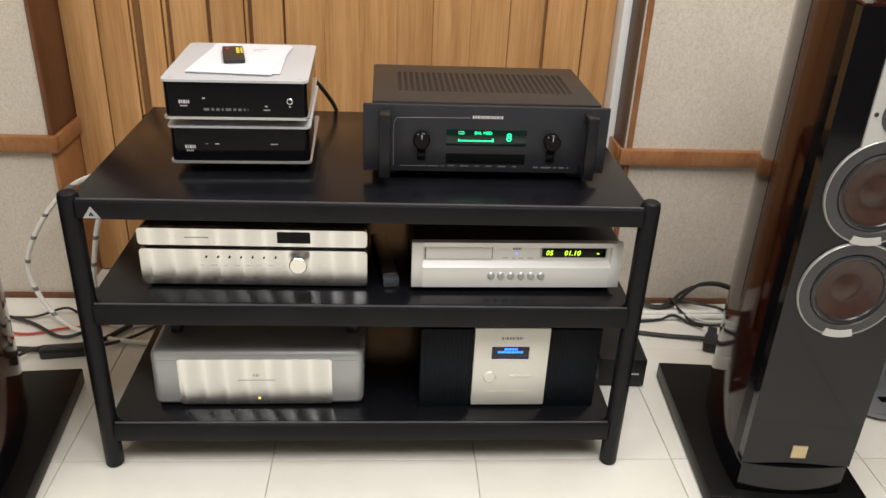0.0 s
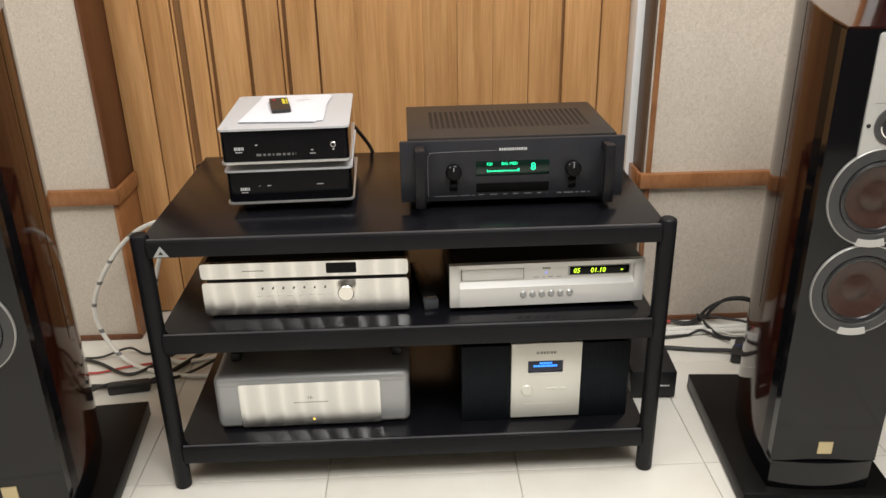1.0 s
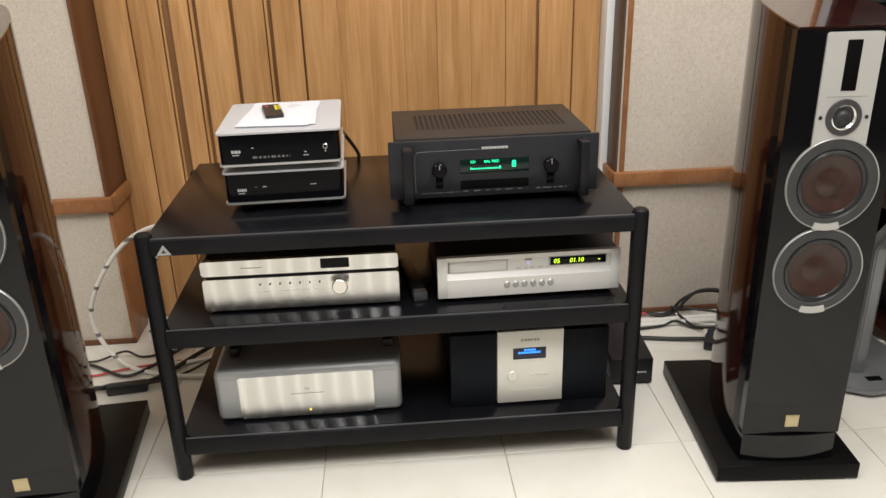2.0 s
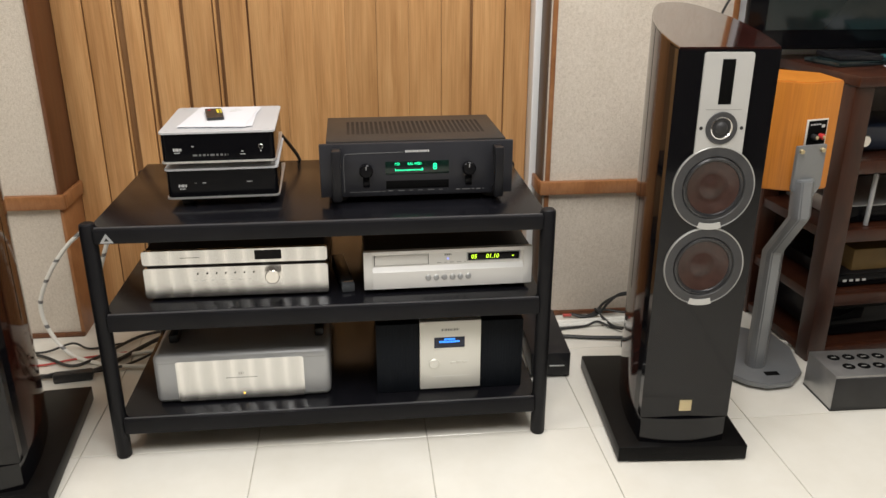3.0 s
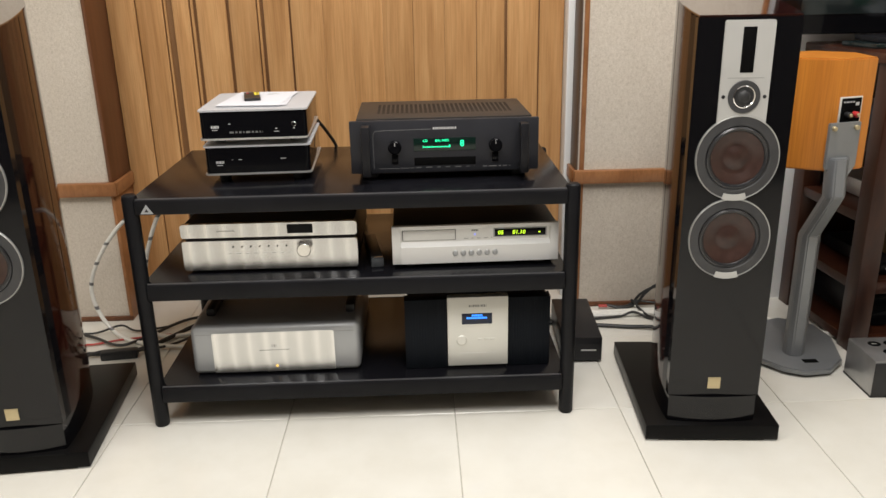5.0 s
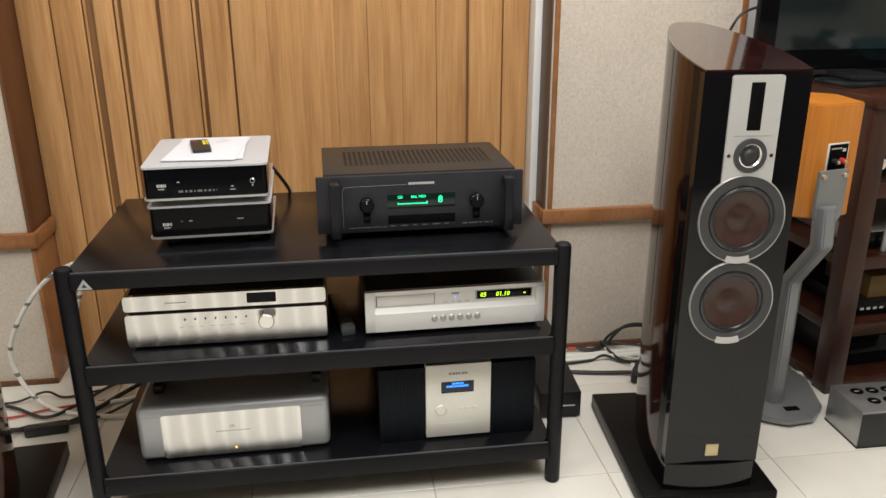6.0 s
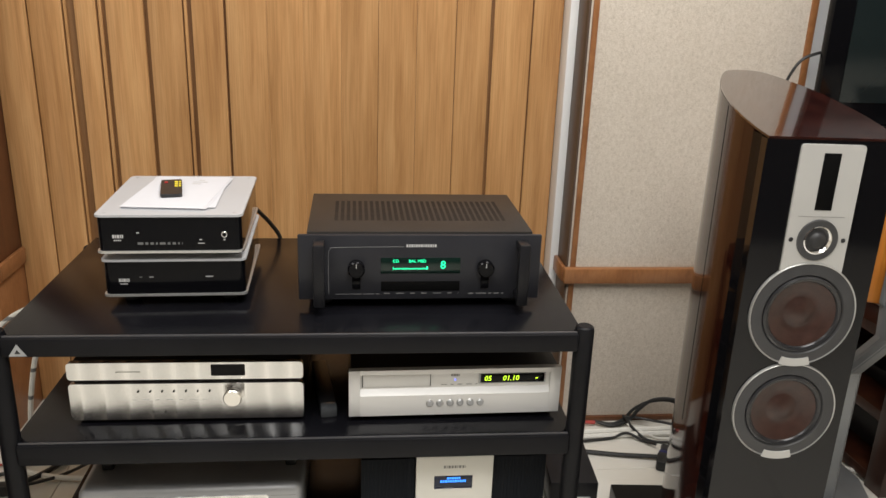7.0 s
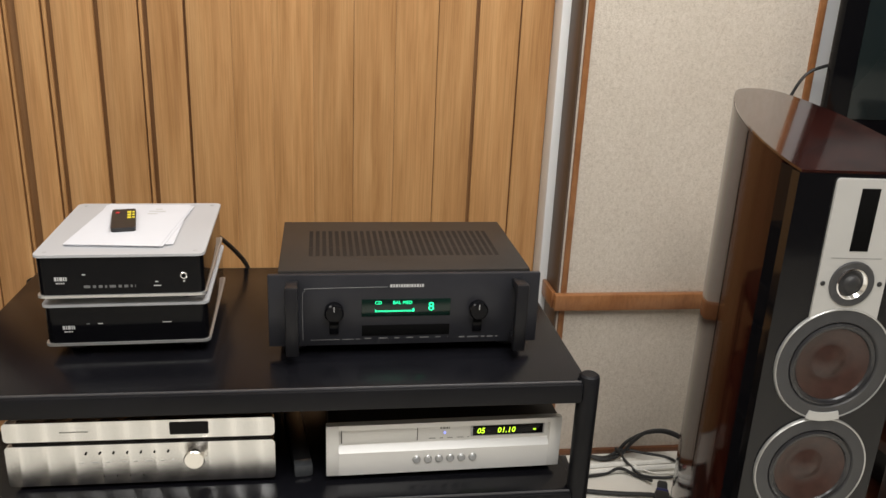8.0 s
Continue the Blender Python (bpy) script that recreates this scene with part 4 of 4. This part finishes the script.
part("lens", disc(-0.045, 0.002, 0.040, 0.019, 0.022, 24), CHROME, blue)
hp = bmesh.new()
tube(hp, [(0, 0, 0), (0.004, 0.002, 0.08), (0.012, 0.01, 0.155)], 0.007)
hp2 = tube(bmesh.new(), [(0, 0, 0.001), (0.003, 0.004, 0.06), (0.008, 0.012, 0.135)], 0.005)
single("metal_rod", hp2, GREYSILVER, "short grey metal rod standing on the shelf", "rod", CAB @ pose(0.085, 0.055, 0.4265))
single("metal_rod", hp, GREYSILVER, "thin grey metal rod standing on the shelf", "rod", CAB @ pose(0.15, 0.045, 0.4265))
for k, (x, y, a, mat, w) in enumerate(((0.12, 0.22, 8, SCREEN, 0.19), (0.13, 0.23, -6, BLACK, 0.13), (0.30, 0.12, 14, SCREEN, 0.19))):
    single("disc_case", slab(-w / 2, w / 2, -0.07, 0.07, 0.001, 0.0145, 0.001), mat, "flat disc case lying on the cabinet top", "disc case", CAB @ pose(x, y, CT + (0.015 if k == 1 else 0), 0, 0, a), group="disc cases on the cabinet")
TEAL = varied("teal_print", (0.05, 0.18, 0.20), 0.3, 0.5, 30)
single("paper_sheet", slab(-0.07, 0.07, -0.10, 0.10, 0.0, 0.002), PAPER, "loose printed sheet on the cabinet top", "paper", CAB @ pose(0.235, 0.075, CT, 0, 0, -24))
single("magazine", slab(-0.11, 0.11, -0.08, 0.08, 0.001, 0.010, 0.001), TEAL, "teal printed magazine on the cabinet top", "magazine", CAB @ pose(0.33, 0.13, CT + 0.0145, 0, 0, -8))
single("price_card", slab(-0.035, 0.035, -0.001, 0.001, 0, 0.03, 0.0003), GREEN, "small green card with an added glow on the cabinet's edge", "card", CAB @ pose(0.135, -0.016, CT))

# ---- television ----
tv = thing("television", "large black flat television with a dark screen", "television", pose(1.397, 1.99, CT))
TW, TH = 1.30, 0.80
part("frame", slab(0, TW, 0, 0.03, 0.032, 0.032 + TH, 0.006), GLOSS, tv)
part("screen", slab(0.056, TW - 0.056, -0.002, 0.002, 0.090, 0.032 + TH - 0.05, 0.0005), SCREEN, tv, "dark glossy screen")
part("neck", slab(TW / 2 - 0.12, TW / 2 + 0.12, 0.012, 0.028, 0.008, 0.082, 0.004), GLOSS, tv)
part("stand", prism(bmesh.new(), rounded(TW / 2 - 0.3, TW / 2 + 0.3, -0.1, 0.14, 0.04), 0.0, 0.012), GLOSS, tv)

# ---- socket block on the floor ----
block = thing("power_strip", "long silver socket block with a black front", "power strip", pose(1.50, 1.41, 0, 0, 0, -1) @ Matrix.Diagonal((1, 0.9, 0.95, 1)))
part("housing", slab(0.0, 0.46, 0.003, 0.165, 0.006, 0.115, 0.002), STRIPMETAL, block)
part("front_panel", slab(0.001, 0.459, -0.001, 0.0035, 0.007, 0.108, 0.0008), PLASTIC, block, "black front panel")
part("foot", slab(0.0, 0.46, 0.002, 0.166, 0.0, 0.006), RUBBER, block)
for k in range(9):
    for j in range(2):
        x, y = 0.050 + 0.0445 * k + 0.016 * (1 - j), 0.060 + 0.058 * j
        socket = part("socket", lathe(bmesh.new(), [(0, 0.1148), (0.0175, 0.1148), (0.0175, 0.1162), (0.0155, 0.1164), (0.0150, 0.1155), (0, 0.1155)], Matrix.Translation((x, y, 0)), 16), PIT, block, "round black socket")
        part("socket_pin", slab(x - 0.007, x + 0.007, y - 0.002, y + 0.002, 0.1154, 0.1160), GREYPRINT, socket)


# ---- cables ----
def cable(label, mat, pts, r):
    return single("cable", tube(bmesh.new(), [(x + DX, y + DY, z) for x, y, z in pts], r * GIRTH), mat, label, "cable")


DX, DY, GIRTH = 0.025, -0.042, 0.85


cable("thick white cable with dark ticks looping to the floor", MARKEDCABLE, [(-0.38, 1.90, 0.47), (-0.48, 1.925, 0.47), (-0.58, 1.965, 0.44), (-0.66, 1.985, 0.385), (-0.735, 1.99, 0.29), (-0.785, 2.0, 0.18), (-0.77, 2.0, 0.08), (-0.70, 1.97, 0.012), (-0.56, 1.90, 0.012), (-0.40, 1.88, 0.012)], 0.0078)
cable("white cable with dark ticks hanging beside the rack", MARKEDCABLE, [(-0.46, 1.99, 0.50), (-0.535, 1.992, 0.42), (-0.580, 1.992, 0.32), (-0.602, 1.992, 0.24), (-0.620, 1.992, 0.13), (-0.615, 1.985, 0.05), (-0.57, 1.97, 0.012), (-0.45, 1.99, 0.012)], 0.0078)
cable("black power cable on the floor", BLACKCABLE, [(-0.93, 1.80, 0.03), (-0.82, 1.85, 0.014), (-0.70, 1.85, 0.014), (-0.60, 1.88, 0.014), (-0.50, 2.02, 0.014), (-0.38, 2.09, 0.05), (-0.30, 2.1, 0.10)], 0.0085)
cable("black signal cable on the floor", BLACKCABLE, [(-0.92, 2.02, 0.02), (-0.80, 1.98, 0.012), (-0.69, 1.91, 0.012), (-0.62, 1.97, 0.012), (-0.52, 2.1, 0.012), (-0.33, 2.14, 0.02)], 0.006)
cable("black signal cable on the floor", BLACKCABLE, [(-0.78, 1.79, 0.02), (-0.72, 1.84, 0.026), (-0.63, 1.835, 0.026), (-0.53, 1.9, 0.012), (-0.44, 2.0, 0.012)], 0.005)
cable("thin red cable on the floor", REDCABLE, [(-0.90, 1.95, 0.02), (-0.80, 1.93, 0.008), (-0.70, 1.96, 0.008), (-0.55, 1.99, 0.008)], 0.004)
plug = thing("power_plug", "black moulded power connector on the floor", "plug", pose(-0.64, 1.80, 0.0, 0, 0, 8))
part("body", slab(-0.055, 0.055, -0.015, 0.015, 0.0, 0.03, 0.006), PLASTIC, plug)
DX, DY, GIRTH = 0.0, 0.0, 1.0
rng = random.Random(11)
x, y, pts = -0.93, 1.90, []
for n in range(6):
    pts.append((x, y, rng.uniform(0.006, 0.03)))
    x, y = x + rng.uniform(0.05, 0.10), min(2.06, max(1.76, y + rng.uniform(-0.04, 0.06)))
cable("thin black cable in the tangle on the floor", BLACKCABLE, pts, 0.0036)
cable("thick black power cable along the floor", BLACKCABLE, [(0.60, 1.975, 0.008), (0.74, 1.945, 0.008), (0.871, 1.918, 0.008), (0.962, 1.899, 0.008), (1.054, 1.88, 0.012), (1.089, 1.862, 0.012), (1.133, 1.882, 0.012), (1.135, 1.82, 0.06), (1.12, 1.74, 0.11)], 0.0062)
cable("thin black cable on the floor", BLACKCABLE, [(0.68, 1.955, 0.006), (0.80, 1.965, 0.006), (0.889, 1.976, 0.006), (0.962, 1.987, 0.006), (1.007, 1.992, 0.018), (1.048, 1.97, 0.006), (1.075, 1.937, 0.014)], 0.0042)
cable("thin black cable on the floor", BLACKCABLE, [(1.02, 2.072, 0.028), (1.026, 2.045, 0.026), (1.030, 2.020, 0.022), (1.061, 1.975, 0.006), (1.12, 1.959, 0.006), (1.17, 1.95, 0.02)], 0.0042)
cable("thin black cable on the floor", BLACKCABLE, [(1.025, 2.068, 0.026), (1.06, 2.062, 0.026), (1.10, 2.048, 0.024), (1.15, 2.030, 0.022), (1.18, 2.00, 0.02)], 0.0040)
for k, (x, y, r) in enumerate(((0.0, 0.0, 0.0052), (0.010, 0.010, 0.0048))):
    cable("black cable arching up to the loudspeaker", BLACKCABLE, [(0.94 - x, 2.062 + y / 2, 0.014), (0.985, 2.050 + y, 0.008), (1.033 - x, 2.060 + y, 0.018), (1.062 - x, 2.060 + y, 0.055 - y / 3), (1.103, 2.058 + y, 0.087 - y), (1.165, 2.04 + y, 0.092 - y), (1.195, 1.94, 0.09), (1.14, 1.74, 0.10)], r)
for y in (1.998, 2.022):
    cable("thick white cable along the skirting", WHITECABLE, [(0.60, y - 0.025, 0.009), (0.75, y - 0.015, 0.009), (0.90, y - 0.006, 0.009), (1.015, y, 0.009), (1.146, y + 0.004, 0.009), (1.30, y + 0.008, 0.009)], 0.0085)
cable("short red cable at the skirting", REDCABLE, [(0.905, 2.064, 0.012), (0.918, 2.064, 0.012), (0.934, 2.062, 0.012)], 0.0052)
cable("thin pale cable crossing the floor", WHITECABLE, [(1.02, 2.03, 0.024), (1.09, 1.985, 0.006), (1.15, 1.975, 0.006), (1.20, 1.93, 0.02)], 0.0028)
plug = thing("power_plug", "dark connector with a blue collar on the floor", "plug", pose(1.076, 1.874, 0.0, 0, 0, -24))
part("body", slab(-0.019, 0.019, -0.055, 0.002, 0.0, 0.030, 0.007), PLASTIC, plug)
part("sleeve", slab(-0.013, 0.013, 0.014, 0.052, 0.002, 0.026, 0.006), RUBBER, plug)
part("collar", slab(-0.016, 0.016, 0.001, 0.015, 0.001, 0.028, 0.005), BLUEDARK, plug, "blue collar")
cable("black power cable hanging behind the stacked units", BLACKCABLE, [(-0.02, 1.80, 0.745), (0.0, 1.85, 0.725), (0.03, 1.93, 0.66), (0.05, 1.98, 0.60), (0.06, 2.02, 0.50)], 0.005)
cable("thin black television cable in front of the wall", BLACKCABLE, [(1.335, 2.07, 0.93), (1.34, 2.06, 1.0), (1.365, 2.05, 1.062), (1.41, 2.05, 1.085), (1.47, 2.07, 1.09)], 0.004)
cable("pale cable beside the speaker stand", WHITECABLE, [(1.20, 1.95, 0.25), (1.27, 1.93, 0.12), (1.36, 1.90, 0.05), (1.44, 1.92, 0.008), (1.60, 1.78, 0.008)], 0.006)

# ---- assumed ceiling lights, out of view ----
for lx, ly, power in PANELS:
    p = thing("assumed_ceiling_panel", "assumed flat square white ceiling light panel, out of view", "lamp", pose(lx, ly, CEILING - 0.028), group="ceiling light panels")
    part("frame", slab(-0.48, 0.48, -0.48, 0.48, 0.006, 0.028, 0.003), WHITE, p)

# ---- the planks and floor tiles, piece by piece ----
# each groove: its two sides, and a bead inside the wide ones
GROOVES = [(-0.6035, -0.5995, None), (-0.516, -0.484, (-0.5115, -0.5055)), (-0.431, -0.4065, (-0.426, -0.4175)),
           (-0.3125, -0.3015, None), (-0.2145, -0.191, (-0.2105, -0.203)), (-0.1105, -0.1035, None), (-0.0003, 0.0003, None),
           (0.0946, 0.0950, None), (0.1941, 0.1946, None), (0.2928, 0.2940, None), (0.3962, 0.3970, None),
           (0.5010, 0.5028, None), (0.5945, 0.6045, None), (0.7070, 0.7115, None)]
sides = [LEFT_X + 0.001] + [x for g in GROOVES for x in g[:2]] + [0.7925]


def upright_board(x0, x1, y, edge):
    """A board as tall as the room with chamfered long edges, its face at y."""
    w = (x1 - x0) / 2
    bm = prism(bmesh.new(), [(-w, 0.009), (-w, edge * 0.6), (edge - w, 0.0), (w - edge, 0.0), (w, edge * 0.6), (w, 0.009)], 0.0, CEILING - 0.01)
    ob = part("plank", bm, PANEL, panelling)
    ob.location = ((x0 + x1) / 2, y, 0.005)
    return ob


for x0, x1 in zip(sides[::2], sides[1::2]):
    upright_board(x0, x1, Y1 - 0.004, 0.0022)
for g in GROOVES:
    if g[2]:
        upright_board(*g[2], Y1 - 0.002, 0.0018)
tile_mesh = None
for i in range(-4, 9):
    for j in range(-7, 3):
        x0, y0 = TILE_X + i * PITCH, TILE_Y + j * PITCH
        x1, y1 = min(x0 + PITCH, X1), min(y0 + PITCH, Y1 + 0.02)
        x0, y0 = max(x0, X0), max(y0, Y0)
        if x1 - x0 < 0.03 or y1 - y0 < 0.03:
            continue
        full = x1 - x0 > PITCH - 0.001 and y1 - y0 > PITCH - 0.001
        g = 0.0009
        if full and tile_mesh:
            ob = new("tile", tile_mesh)
            ob.parent = floor
        else:
            w, d = (x1 - x0) / 2 - g, (y1 - y0) / 2 - g
            ob = part("tile", slab(-w, w, -d, d, -0.008, 0.0, 0.0012, 1), TILE, floor)
            if full:
                tile_mesh = ob.data
        ob.location = ((x0 + x1) / 2, (y0 + y1) / 2, 0.0)
